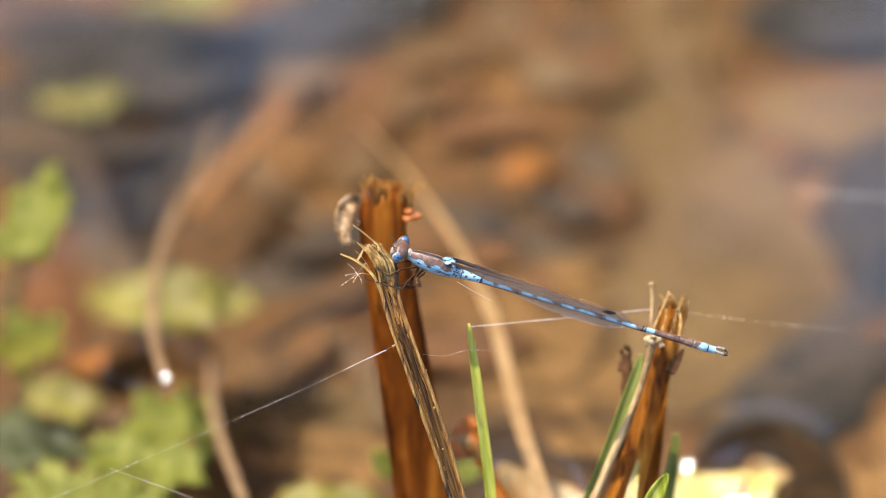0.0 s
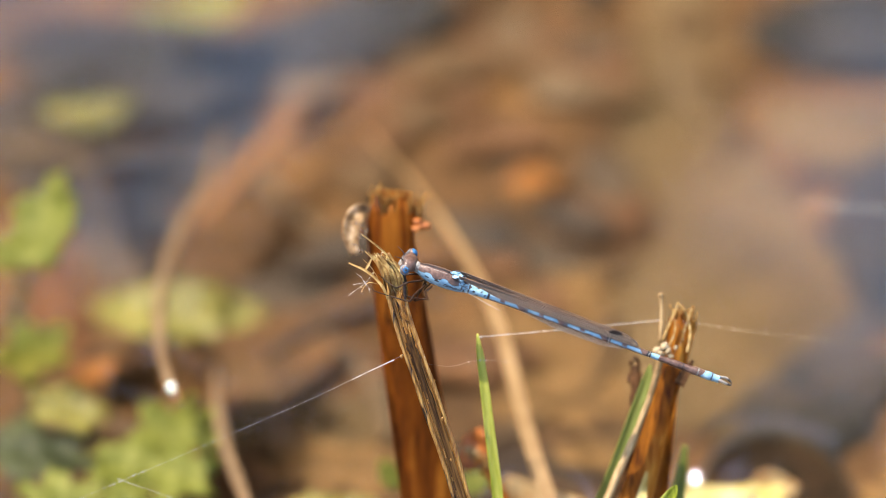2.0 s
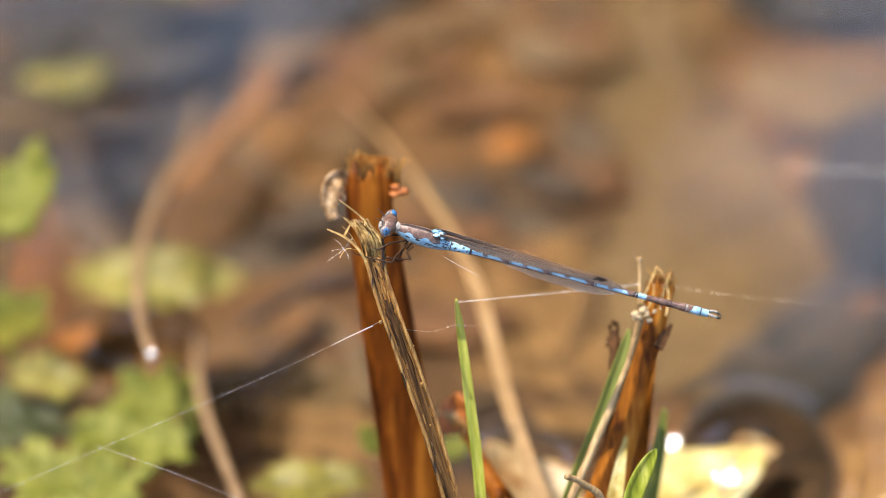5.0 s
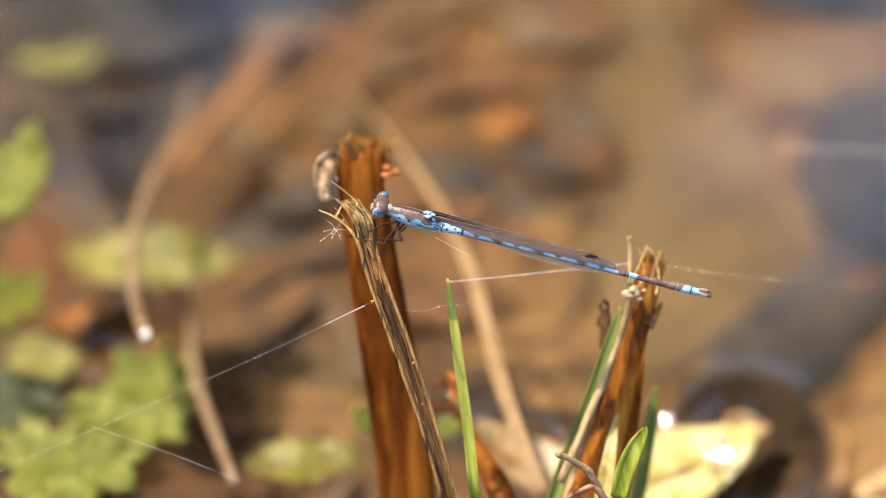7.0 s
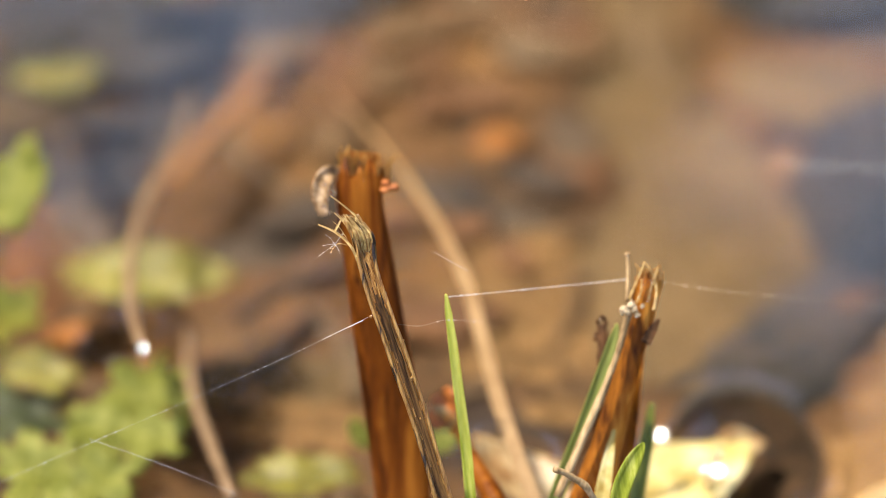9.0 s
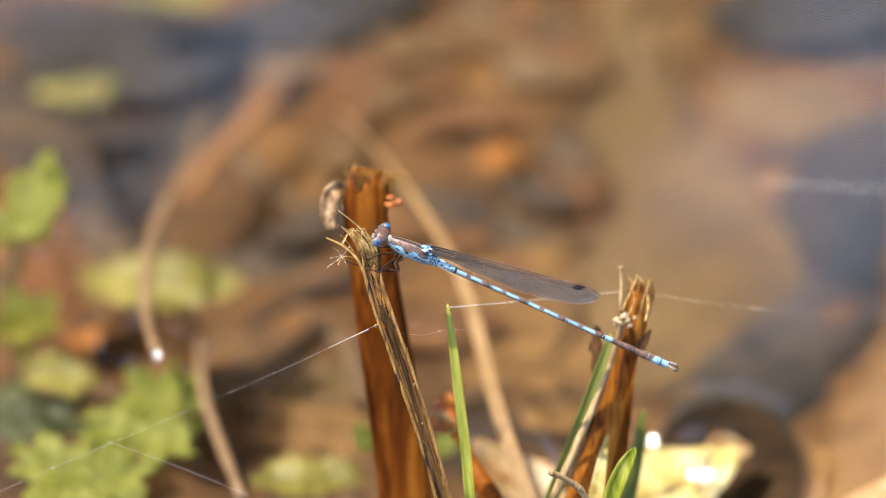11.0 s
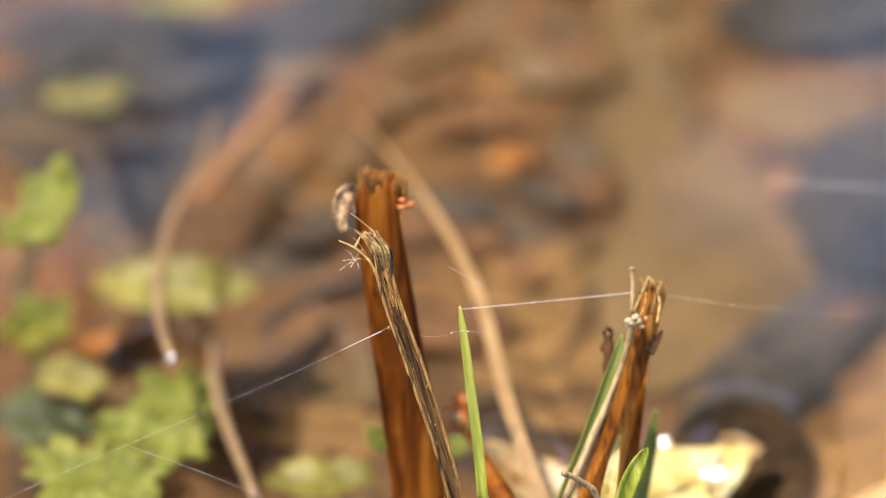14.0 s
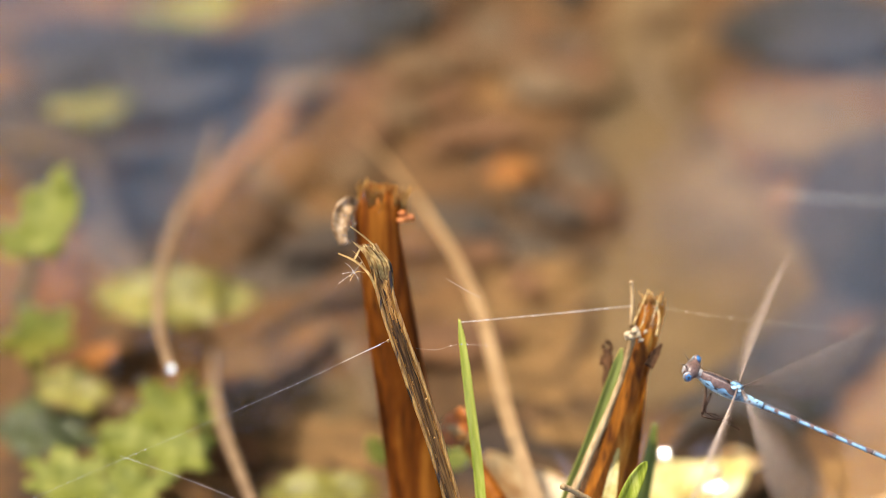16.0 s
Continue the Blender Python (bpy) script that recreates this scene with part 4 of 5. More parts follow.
def reed_section(u):
    w = 0.86 * lerp_list([0.00090, 0.00086, 0.00086, 0.00092, 0.00098, 0.00098, 0.00095, 0.00092, 0.00092, 0.0008], u)
    res = []
    for j in range(-8, 9):
        x = j / 8
        d = 0.85 * w * x * x + 0.05 * w * math.cos(x * 14) + 0.08 * w * noise.noise(Vector((x * 3, u * 16, 2)))
        res.append((x * w, d))
    return res + [(x * 0.96, d - 0.00022) for x, d in res[::-1]]


bm = bmesh.new()
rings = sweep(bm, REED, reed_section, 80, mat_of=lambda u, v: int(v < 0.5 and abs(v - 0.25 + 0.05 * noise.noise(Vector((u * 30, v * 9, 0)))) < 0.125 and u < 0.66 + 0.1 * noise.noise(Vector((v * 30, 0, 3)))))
for k, v in enumerate(rings[-1]):
    v.co += Vector((-0.0007, 0, 0.0006)) * abs(noise.noise(Vector((k * 0.8, 1, 1)))) * 1.5
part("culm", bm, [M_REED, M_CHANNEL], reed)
for sgn in (-1, 1):
    bm = bmesh.new()
    pts = []
    for i, (p, t) in enumerate(spline(REED, 18)):
        side = t.cross(FRONT).normalized()
        w = 0.84 * lerp_list([0.00090, 0.00086, 0.00086, 0.00092, 0.00098, 0.00098, 0.00095, 0.00092, 0.00092, 0.0008], i / 18)
        pts.append(p + side * w * sgn + FRONT * 0.0007)
    tube(bm, pts, [0.00017, 0.00019, 0.00018, 0.00017, 0.00015], 90, 9, 0.6, sgn * 2.0)
    part("edge_rib", bm, M_RIB, reed)
for pts, r in (([(-0.00756, -0.00301, 0.04184), (-0.00844, -0.00224, 0.04368), (-0.00990, -0.00143, 0.04476), (-0.01166, -0.00094, 0.04541)], [0.00020, 0.00022, 0.00020, 0.00012]),
               ([(-0.01008, -0.00140, 0.04481), (-0.00967, -0.00097, 0.04537), (-0.00937, -0.00062, 0.04584)], [0.00016, 0.00018, 0.00008]),
               ([(-0.00645, -0.00142, 0.04394), (-0.00756, -0.00069, 0.04574), (-0.00902, -0.00028, 0.04712), (-0.01041, -0.00005, 0.04826)], [0.00014, 0.00016, 0.00014, 0.00008]),
               ([(-0.00879, -0.00150, 0.04400), (-0.00949, -0.00103, 0.04497), (-0.01020, -0.00076, 0.04565)], [0.00004, 0.00004, 0.00003]),
               ([(-0.00879, -0.00186, 0.04354), (-0.00973, -0.00194, 0.04375), (-0.01043, -0.00260, 0.04322)], [0.00004, 0.00004, 0.00003])):
    bm = bmesh.new()
    sweep(bm, pts, blade_section([1.3 * q for q in r], 0.00005, 0.9, 2), 22)
    part("torn_fibre", bm, M_FIBRE, reed)
EDGE_A = [(-0.00764, -0.00207, 0.04075), (-0.00833, -0.00143, 0.04410), (-0.00903, -0.00074, 0.04534), (-0.00996, -0.00020, 0.04640)]
EDGE_B = [(-0.00588, -0.00215, 0.04066), (-0.00610, -0.00150, 0.04400), (-0.00668, -0.00103, 0.04497), (-0.00750, -0.00069, 0.04574)]
for k in range(36):
    g = random.Random(40 + k)
    f = min(1, max(0, k / 35 + g.uniform(-0.04, 0.04)))
    bm = bmesh.new()
    last = 0.55 + 0.45 * g.random()
    pts = [Vector(a).lerp(Vector(b), f) + FRONT * (0.0002 * math.sin(f * 9) + g.uniform(-0.00012, 0.0002)) for a, b in zip(EDGE_A, EDGE_B)]
    pts[3] = pts[2].lerp(pts[3], last) + Vector((g.uniform(-0.2, 0.2), 0, g.uniform(-0.2, 0.3))) * MM
    sweep(bm, pts, blade_section([0.00015, 0.00018, 0.00016, 0.00004 + 0.00006 * g.random()], 0.00003, 0.6), 14)
    part("torn_fibre", bm, g.choice((M_FIBRE, M_FIBRE, M_RIB, M_FIBRE, M_REED)), reed)
bm = bmesh.new()
for k, c in enumerate(((-0.01020, -0.00239, 0.04350), (-0.01037, -0.00260, 0.04322), (-0.00926, -0.00154, 0.04462), (-0.00902, -0.00175, 0.04434), (-0.01043, -0.00235, 0.04354))):
    ball(bm, c, 0.00005 + 0.00002 * (k % 3), 2, (1, 1, 1.3), 0.6, k)
part("fluff", bm, M_PITH, reed, "pale fluff caught in silk")
bm = bmesh.new()
for k, c in enumerate(((-0.00645, -0.00601, 0.03786), (-0.00240, -0.00968, 0.03299), (-0.00322, -0.00742, 0.03598), (-0.00158, -0.01169, 0.02949))):
    ball(bm, c, (0.00016, 0.00018, 0.00010, 0.00012)[k], 2, (1, 1, 1.2), 0.4, k)
part("bump", bm, M_RIB, reed)


# ---- green blades ----
def grass(pts, widths, material, label, fold=0.5, thick=0.00012, group="grass blades"):
    bm = bmesh.new()
    sweep(bm, pts, blade_section(widths, thick, fold, 3), 36)
    return lone("grass_blade", bm, material, pts[0], label, "grass blade", group)


grass([(0.00456, -0.01295, 0.01121), (0.00352, -0.01213, 0.01891), (0.00302, -0.00893, 0.02316), (0.00229, -0.00595, 0.02794), (0.00173, -0.00366, 0.03183), (0.00123, -0.00147, 0.03473), (0.00095, -0.00030, 0.03630)], [0.0011, 0.0011, 0.0011, 0.00105, 0.00095, 0.0007, 0.0002], M_GRASS, "fresh bright green grass blade standing upright")
grass([(0.01080, -0.00942, 0.01256), (0.01282, -0.00614, 0.01774), (0.01466, -0.00373, 0.02177), (0.01644, -0.00108, 0.02612), (0.01774, 0.00086, 0.02952), (0.01815, 0.00186, 0.03085)], [0.0015, 0.0015, 0.0014, 0.0013, 0.0010, 0.0003], M_GRASS_D, "dull green grass blade leaning on the stub")
grass([(0.01771, -0.01572, 0.02082), (0.01854, -0.01395, 0.02317), (0.01948, -0.01271, 0.02481), (0.02024, -0.01190, 0.02589), (0.02060, -0.01154, 0.02636)], [0.0016, 0.0019, 0.0017, 0.0010, 0.0002], M_GRASS, "short broad green blade with a torn base")
grass([(0.01974, -0.00442, 0.00922), (0.02058, -0.00153, 0.01307), (0.02131, 0.00083, 0.01619), (0.02191, 0.00333, 0.01951)], [0.0016, 0.0016, 0.0015, 0.0005], M_GRASS_D, "blurred green blade behind the stub")

# withered orange bract on a thin stem behind the upright blade
bract = thing("withered_bract", (0.00610, 0.01148, 0.00000), "withered orange bract on a dark red stem", "dead flower")
for k, (c, along, l, w, m) in enumerate((((0.00083, 0.00566, 0.01714), (0.3, 0.5, 0.8), 0.0044, 0.0030, M_EMBER), ((0.00004, 0.00508, 0.01636), (-0.9, 0.2, 0.2), 0.0046, 0.0022, M_PEACH), ((0.00162, 0.00465, 0.01578), (0.2, -0.3, 0.9), 0.0028, 0.0018, M_TUFT))):
    bm = bmesh.new()
    leaf(bm, c, along, (-0.2, -0.7, 0.7), l, w, 0, 0.2, 0.25, 0.0002, 2.0 * k + 0.5)
    part("bract_leaf", bm, m, bract)
bm = bmesh.new()
tube(bm, [(0.00162, 0.00461, 0.01574), (0.00271, 0.00292, 0.01515), (0.00404, -0.00027, 0.01424), (0.00595, -0.00477, 0.01325), (0.00892, -0.01163, 0.01078)], [0.0003, 0.0005, 0.0009, 0.0012, 0.0014], 30, 8, 0.2, 3)
part("stem", bm, M_STALK, bract)

# ---- the second, shorter stub ----
stub = thing("reed_stub", (0.01345, -0.01132, 0.01336), "short brown reed stub with a frayed crown and peeling sheath", "reed")
STUB = [(0.01347, -0.01055, 0.01272), (0.01597, -0.00696, 0.01748), (0.01752, -0.00373, 0.02177), (0.01900, -0.00090, 0.02636), (0.02024, 0.00122, 0.03000), (0.02095, 0.00319, 0.03261), (0.02125, 0.00462, 0.03451)]


def stub_section(u):
    w = lerp_list([0.0020, 0.0018, 0.0015, 0.0012, 0.0011, 0.0013, 0.0013], u)
    return [(w * math.cos(a) * (1 + 0.12 * noise.noise(Vector((a * 2, u * 8, 5)))), w * 0.8 * math.sin(a) * (1 + 0.1 * math.cos(7 * a))) for a in [2 * math.pi * j / 22 for j in range(22)]]


bm = bmesh.new()
rings = sweep(bm, STUB, stub_section, 46)
for k, v in enumerate(rings[-1]):
    v.co.z += 0.0010 * noise.noise(Vector((k * 0.9, 8, 1)))
part("stalk", bm, M_STUB, stub)
bm = bmesh.new()
sweep(bm, [(0.01772, -0.00751, 0.01177), (0.01867, -0.00463, 0.01559), (0.01950, -0.00142, 0.02068), (0.02020, 0.00143, 0.02529), (0.02077, 0.00244, 0.02829)], blade_section([0.0020, 0.0019, 0.0016, 0.0012, 0.0006], 0.0002, 0.5), 24)
part("sheath", bm, M_STUB, stub)
bm = bmesh.new()
sweep(bm, [(0.01617, -0.01138, 0.01495), (0.01676, -0.00887, 0.01827), (0.01737, -0.00634, 0.02081), (0.01785, -0.00451, 0.02239)], blade_section([0.0018, 0.0016, 0.0010, 0.0003], 0.0002, 0.4), 16)
part("pale_sheath", bm, M_PALE, stub, "pale yellow dry sheath")
bm = bmesh.new()
tube(bm, [(0.01213, -0.01017, 0.01822), (0.01408, -0.00745, 0.02183), (0.01597, -0.00479, 0.02534), (0.01733, -0.00286, 0.02790), (0.01827, -0.00122, 0.03009), (0.01928, 0.00111, 0.03318)], [0.00045, 0.00042, 0.0004, 0.00036, 0.00032, 0.0004], 30, 8, 0.2)
part("twig", bm, M_TWIG, stub, "tan twig along the stub")
for k, (pts, r) in enumerate((([(0.01914, 0.00239, 0.03322), (0.01920, 0.00400, 0.03536), (0.01914, 0.00522, 0.03697)], [0.00022, 0.00018, 0.0002]),
                ([(0.01929, 0.00178, 0.03407), (0.02006, 0.00285, 0.03549), (0.02083, 0.00392, 0.03692)], [0.00012, 0.00011, 0.00009]),
                ([(0.02083, 0.00396, 0.03696), (0.02137, 0.00357, 0.03644), (0.02180, 0.00354, 0.03557)], [0.0001, 0.0001, 0.00008]),
                ([(0.02223, 0.00443, 0.03593), (0.02163, 0.00347, 0.03465), (0.02128, 0.00257, 0.03346)], [0.00008, 0.00012, 0.0001]),
                ([(0.02172, 0.00107, 0.03312), (0.02203, 0.00254, 0.03424), (0.02181, 0.00400, 0.03536)], [0.00014, 0.00012, 0.0001]),
                ([(0.01976, 0.00125, 0.03336), (0.02042, 0.00214, 0.03455), (0.02053, 0.00285, 0.03549)], [0.00012, 0.0001, 0.00008]))):
    bm = bmesh.new()
    tube(bm, pts, r, 14, 7, 0.2, k)
    ball(bm, pts[-1], r[-1] * 1.5, 2, (1, 1, 1), 0.3, k)
    part("torn_fibre", bm, M_FIBRE if k else M_TWIG, stub)
for c, s in (((0.02119, 0.00444, 0.03428), 11), ((0.02178, 0.00426, 0.03404), 12)):
    bm = bmesh.new()
    frayed(bm, c, (0.1, 0.1, 1), 0.0009, 30, 0.0017, 0.00008, s)
    part("frayed_tuft", bm, M_TUFT, stub)
bm = bmesh.new()
for k, c in enumerate(((0.01875, 0.00114, 0.03322), (0.01910, 0.00056, 0.03329), (0.01864, 0.00092, 0.03293), (0.01982, 0.00114, 0.03322), (0.02012, 0.00082, 0.03279), (0.02059, 0.00132, 0.03346), (0.01953, 0.00139, 0.03355))):
    ball(bm, c, (0.0004, 0.0003, 0.00024)[k % 3], 2, (1, 1, 0.9), 0.9, k)
part("pith_crumb", bm, M_PITH, stub, "pale crumbs of pith")
bm = bmesh.new()
sweep(bm, [(0.02092, -0.00011, 0.02990), (0.02163, 0.00071, 0.03099), (0.02235, 0.00139, 0.03189)], blade_section([0.0011, 0.0010, 0.0002], 0.0002, 0.5), 12)
part("thorn", bm, M_BARK, stub, "dark brown peeling splinter")
bm = bmesh.new()
tube(bm, [(0.01671, 0.00100, 0.02639), (0.01677, 0.00244, 0.02829), (0.01671, 0.00344, 0.02963)], [0.00055, 0.0006, 0.00045], 14, 9, 0.4, 4)
for k, c in enumerate(((0.01629, 0.00359, 0.02982), (0.01695, 0.00373, 0.03001), (0.01665, 0.00384, 0.03015), (0.01611, 0.00280, 0.02877), (0.01605, 0.00251, 0.02839), (0.01707, 0.00344, 0.02963))):
    ball(bm, c, 0.00022, 2, (1, 1, 1.4), 0.5, k)
part("bud", bm, M_BARK, stub, "withered dark bud")
bm = bmesh.new()
tube(bm, [(0.01671, 0.00100, 0.02639), (0.01590, -0.00181, 0.02100), (0.01472, -0.00535, 0.01463), (0.01353, -0.00823, 0.01081)], [0.00045, 0.0005, 0.0006, 0.0006], 20, 8, 0.2)
part("bud_stalk", bm, M_BARK, stub)

twig = thing("dry_twig", (0.01722, -0.01688, 0.01928), "short grey-brown dry twig with a reddish side branch", "twig")
for n, pts, r, m in (("twig", [(0.01722, -0.01688, 0.01928), (0.01595, -0.01529, 0.02138), (0.01471, -0.01492, 0.02353), (0.01313, -0.01506, 0.02502), (0.01167, -0.01546, 0.02614)], [0.0003, 0.0003, 0.00042, 0.0003, 0.00034], M_TWIG),
                     ("branch", [(0.01722, -0.01688, 0.01928), (0.01554, -0.01600, 0.02211), (0.01414, -0.01606, 0.02202), (0.01248, -0.01586, 0.02063)], [0.0003, 0.0003, 0.0003, 0.00025], M_REDTWIG)):
    bm = bmesh.new()
    tube(bm, pts, r, 24, 8, 0.3, 3)
    part(n, bm, m, twig)


# ---- spider silk ----
def silk(pts, r, label, beads=0, bead_r=0.00005, seed=0):
    ob = thing("silk_thread", pts[0], label, "spider silk", "silk threads")
    bm = bmesh.new()
    tube(bm, pts, [r, r], 40, 5)
    part("thread", bm, M_SILK, ob)
    if beads:
        g = random.Random(seed)
        bm = bmesh.new()
        curve = spline(pts, 200)
        for i in range(beads):
            ball(bm, curve[int(g.uniform(0, 1) ** 1.2 * 200)][0], bead_r * g.uniform(0.5, 1.3), 1, (1.8, 1, 1), 0.2, i)
        part("bead_string", bm, M_SILK, ob)
    return ob


silk([(0.00100, -0.00049, 0.03604), (0.00984, 0.00160, 0.03549), (0.01920, 0.00375, 0.03503)], 0.000028, "taut silk thread between green blade and stub", 40, 0.00006, 1)
silk([(-0.00657, -0.00561, 0.03755), (-0.01140, -0.00624, 0.03506), (-0.01612, -0.00680, 0.03266), (-0.02709, -0.00813, 0.02756), (-0.03989, -0.00988, 0.02192), (-0.05002, -0.01185, 0.01764)], 0.000009, "long fine silk thread slanting down to the weeds", 46, 0.000045, 2)
silk([(-0.00727, -0.00626, 0.03753), (-0.00933, -0.00643, 0.03647), (-0.01127, -0.00660, 0.03541)], 0.00003, "thicker lit stretch of silk beside the reed", 6, 0.00005, 3)
silk([(-0.03451, -0.00899, 0.02476), (-0.02683, -0.01062, 0.02259), (-0.01974, -0.01233, 0.02033)], 0.000014, "short silk thread over the weeds", 6, 0.00004, 4)
silk([(-0.00494, -0.00518, 0.03647), (-0.00159, -0.00381, 0.03496), (0.00094, -0.00267, 0.03482), (0.00461, -0.00198, 0.03406)], 0.000008, "barely visible silk with pale crumbs", 5, 0.00006, 5)
silk([(-0.00021, -0.00259, 0.04323), (0.00155, -0.00318, 0.04243), (0.00319, -0.00371, 0.04173)], 0.000018, "tiny golden silk strand in the air", 0)
for k, d in enumerate(((-0.0016, -0.0004, -0.0012), (-0.0009, 0.0003, 0.0010), (0.0007, 0.0, 0.0012), (-0.0012, 0.0, -0.0002), (0.0005, -0.0004, -0.0009))):
    c = Vector((-0.01005, -0.00215, 0.04385))
    silk([c, c + Vector(d) * 0.5 + Vector((0.0001, 0, 0.0001)), c + Vector(d)], 0.000016, "short white silk wisp beside the reed tip", 3, 0.00005, 20 + k)
silk([(0.02056, 0.00379, 0.03507), (0.03088, 0.00689, 0.03089), (0.05060, 0.01222, 0.02465)], 0.000005, "fine silk thread running out over the water", 44, 0.00005, 7)
silk([(0.03503, 0.03981, 0.02306), (0.04165, 0.04031, 0.02206), (0.05743, 0.04147, 0.02027)], 0.00005, "thick pale silk strand far out over the water", 0)
# sparkles on stub, stalk and reed, added as tiny lenses facing the glint
for k, c in enumerate(((0.01868, 0.00044, 0.03346), (0.01921, 0.00058, 0.03365), (0.02029, 0.00161, 0.03450), (0.02069, 0.00081, 0.03377), (0.02131, 0.00228, 0.03473), (0.01993, 0.00031, 0.03296), (0.02094, 0.00369, 0.03710), (0.02172, 0.00178, 0.03407), (0.01919, 0.00490, 0.03722), (0.01663, 0.00313, 0.03055), (0.01610, 0.00202, 0.02907), (0.01964, 0.00144, 0.03396), (0.02040, 0.00075, 0.03337), (0.02113, 0.00160, 0.03383), (0.02148, 0.00285, 0.03549), (0.01892, 0.00024, 0.03302), (0.02083, 0.00267, 0.03526))):
    glint_lens(c, 0.00007 + 0.00004 * (k % 3), 0.00002, GLINT_TILT, "tiny lens added for a glint on a torn stem")
for k, c in enumerate(((-0.00859, 0.01278, 0.04202), (-0.00740, 0.01213, 0.04116), (-0.00919, 0.01303, 0.04235), (-0.00537, 0.01285, 0.04212), (-0.01059, 0.00977, 0.04218), (-0.01118, 0.00848, 0.04047), (-0.00453, 0.01137, 0.04098), (-0.00788, 0.01321, 0.04259))):
    glint_lens(c, 0.00006 + 0.00003 * (k % 3), 0.00002, GLINT_TILT, "tiny lens added for a glint on a frayed stalk")
for k, c in enumerate(((-0.00527, -0.00374, 0.04203), (-0.00422, -0.00641, 0.03816), (-0.00633, -0.00649, 0.03838), (-0.00229, -0.00983, 0.03295), (-0.00679, -0.00230, 0.04461), (-0.00755, -0.00182, 0.04557), (-0.00492, -0.00515, 0.04016))):
    glint_lens(c, 0.00005 + 0.00003 * (k % 3), 0.00001, GLINT_TILT, "tiny lens added for a glint on a dry reed")

# ---- the damselfly: head towards -x, tail towards +x, back up, in its own space ----
fly = thing("damselfly", (0, 0, 0), "blue and bronze damselfly with smoky clear wings", "damselfly")


def body_of(bm, xs, rad_y, rad_z, zc, seg=28, n=40, paint=None):
    """A body of rings along x; the radii and the centre's height are lists along it."""
    rows = []
    for i in range(n + 1):
        u = i / n
        ry, rz, z0 = lerp_list(rad_y, u), lerp_list(rad_z, u), lerp_list(zc, u)
        x = xs[0] + (xs[1] - xs[0]) * u
        rows.append([bm.verts.new((x, ry * math.cos(2 * math.pi * j / seg), z0 + rz * math.sin(2 * math.pi * j / seg))) for j in range(seg)])
    for i in range(n):
        for j in range(seg):
            k = (j + 1) % seg
            f = bm.faces.new((rows[i][j], rows[i + 1][j], rows[i + 1][k], rows[i][k]))
            if paint:
                f.material_index = paint((i + 0.5) / n, 2 * math.pi * (j + 0.5) / seg)
    bm.faces.new(rows[0])
    bm.faces.new(rows[-1][::-1])


def thorax_paint(u, a):
    s = math.sin(a)          # 1 on the back, -1 below
    w = 0.05 * noise.noise(Vector((u * 14, s * 6, math.cos(a) * 3)))
    if s > 0.955:
        return 2 if s > 0.985 else 1
    if 0.935 < s < 0.95 and 0.08 < u < 0.8:
        return 3
    if u > 0.82 and s > 0.45:
        return 0 if noise.noise(Vector((u * 22, a * 6, 1))) > -0.05 else 2
    edge = 0.40 + 0.15 * math.sin(u * 19 - 2.6) + 0.4 * w
    if s > edge:
        return 1
    if s > edge - 0.06 and math.sin(u * 19 - 2.6) < 0.25:
        return 2
    for cu, cs, ru, rs in ((0.20, 0.05, 0.045, 0.10), (0.40, 0.10, 0.05, 0.10), (0.62, 0.0, 0.08, 0.06), (0.78, -0.2, 0.06, 0.07)):
        if ((u - cu + w) / ru) ** 2 + ((s - cs + w) / rs) ** 2 < 1:
            return 2
    if u > 0.45 and abs(s + 0.10 - 0.5 * (u - 0.75) + w) < 0.035:
        return 2
    if u > 0.72 and noise.noise(Vector((u * 24, a * 7, 4))) > 0.18:
        return 2
    if s < -0.8:
        return 3
    return 0


bm = bmesh.new()
body_of(bm, (-3.6 * MM, 1.6 * MM), [0.50 * MM, 0.80 * MM, 0.92 * MM, 0.95 * MM, 0.90 * MM, 0.74 * MM, 0.45 * MM],
        [0.54 * MM, 0.80 * MM, 0.90 * MM, 0.94 * MM, 0.90 * MM, 0.76 * MM, 0.5 * MM],
        [-0.36 * MM, -0.52 * MM, -0.64 * MM, -0.71 * MM, -0.80 * MM, -0.95 * MM, -1.05 * MM], 120, 120, thorax_paint)
for v in bm.verts:
    v.co += v.normal * 0.00004 * noise.noise(v.co * 3000)
part("thorax", bm, [M_BLUE, M_BROWN, M_BLACK, M_GREY], fly, "bronze back, blue flanks with black spots", True)
bm = bmesh.new()
body_of(bm, (-4.4 * MM, -3.4 * MM), [0.4 * MM, 0.5 * MM, 0.58 * MM, 0.5 * MM], [0.4 * MM, 0.5 * MM, 0.58 * MM, 0.5 * MM], [-0.2 * MM, -0.25 * MM, -0.3 * MM, -0.35 * MM], 20, 12)
part("neck", bm, M_GREY, fly, "grey collar", True)

bm = bmesh.new()
ball(bm, (-4.55 * MM, 0, -0.05 * MM), 0.80 * MM, 3, (1.0, 1.8, 0.9), 0.15, 1)
ball(bm, (-5.15 * MM, 0, -0.45 * MM), 0.5 * MM, 3, (0.9, 1.5, 1.0), 0.15, 2)
for f in bm.faces:
    f.material_index = 1 if f.calc_center_median().x < -5.3 * MM else 0
HEAD_TURN = Matrix.Translation((-4.7 * MM, 0, -0.1 * MM)) @ Matrix.Rotation(radians(-5), 4, "Z") @ Matrix.Translation((4.7 * MM, 0, 0.1 * MM))
bmesh.ops.transform(bm, matrix=HEAD_TURN, verts=bm.verts)
head = part("head", bm, [M_BROWN, M_GREY], fly, "bronze head with a pale bristly face", True)
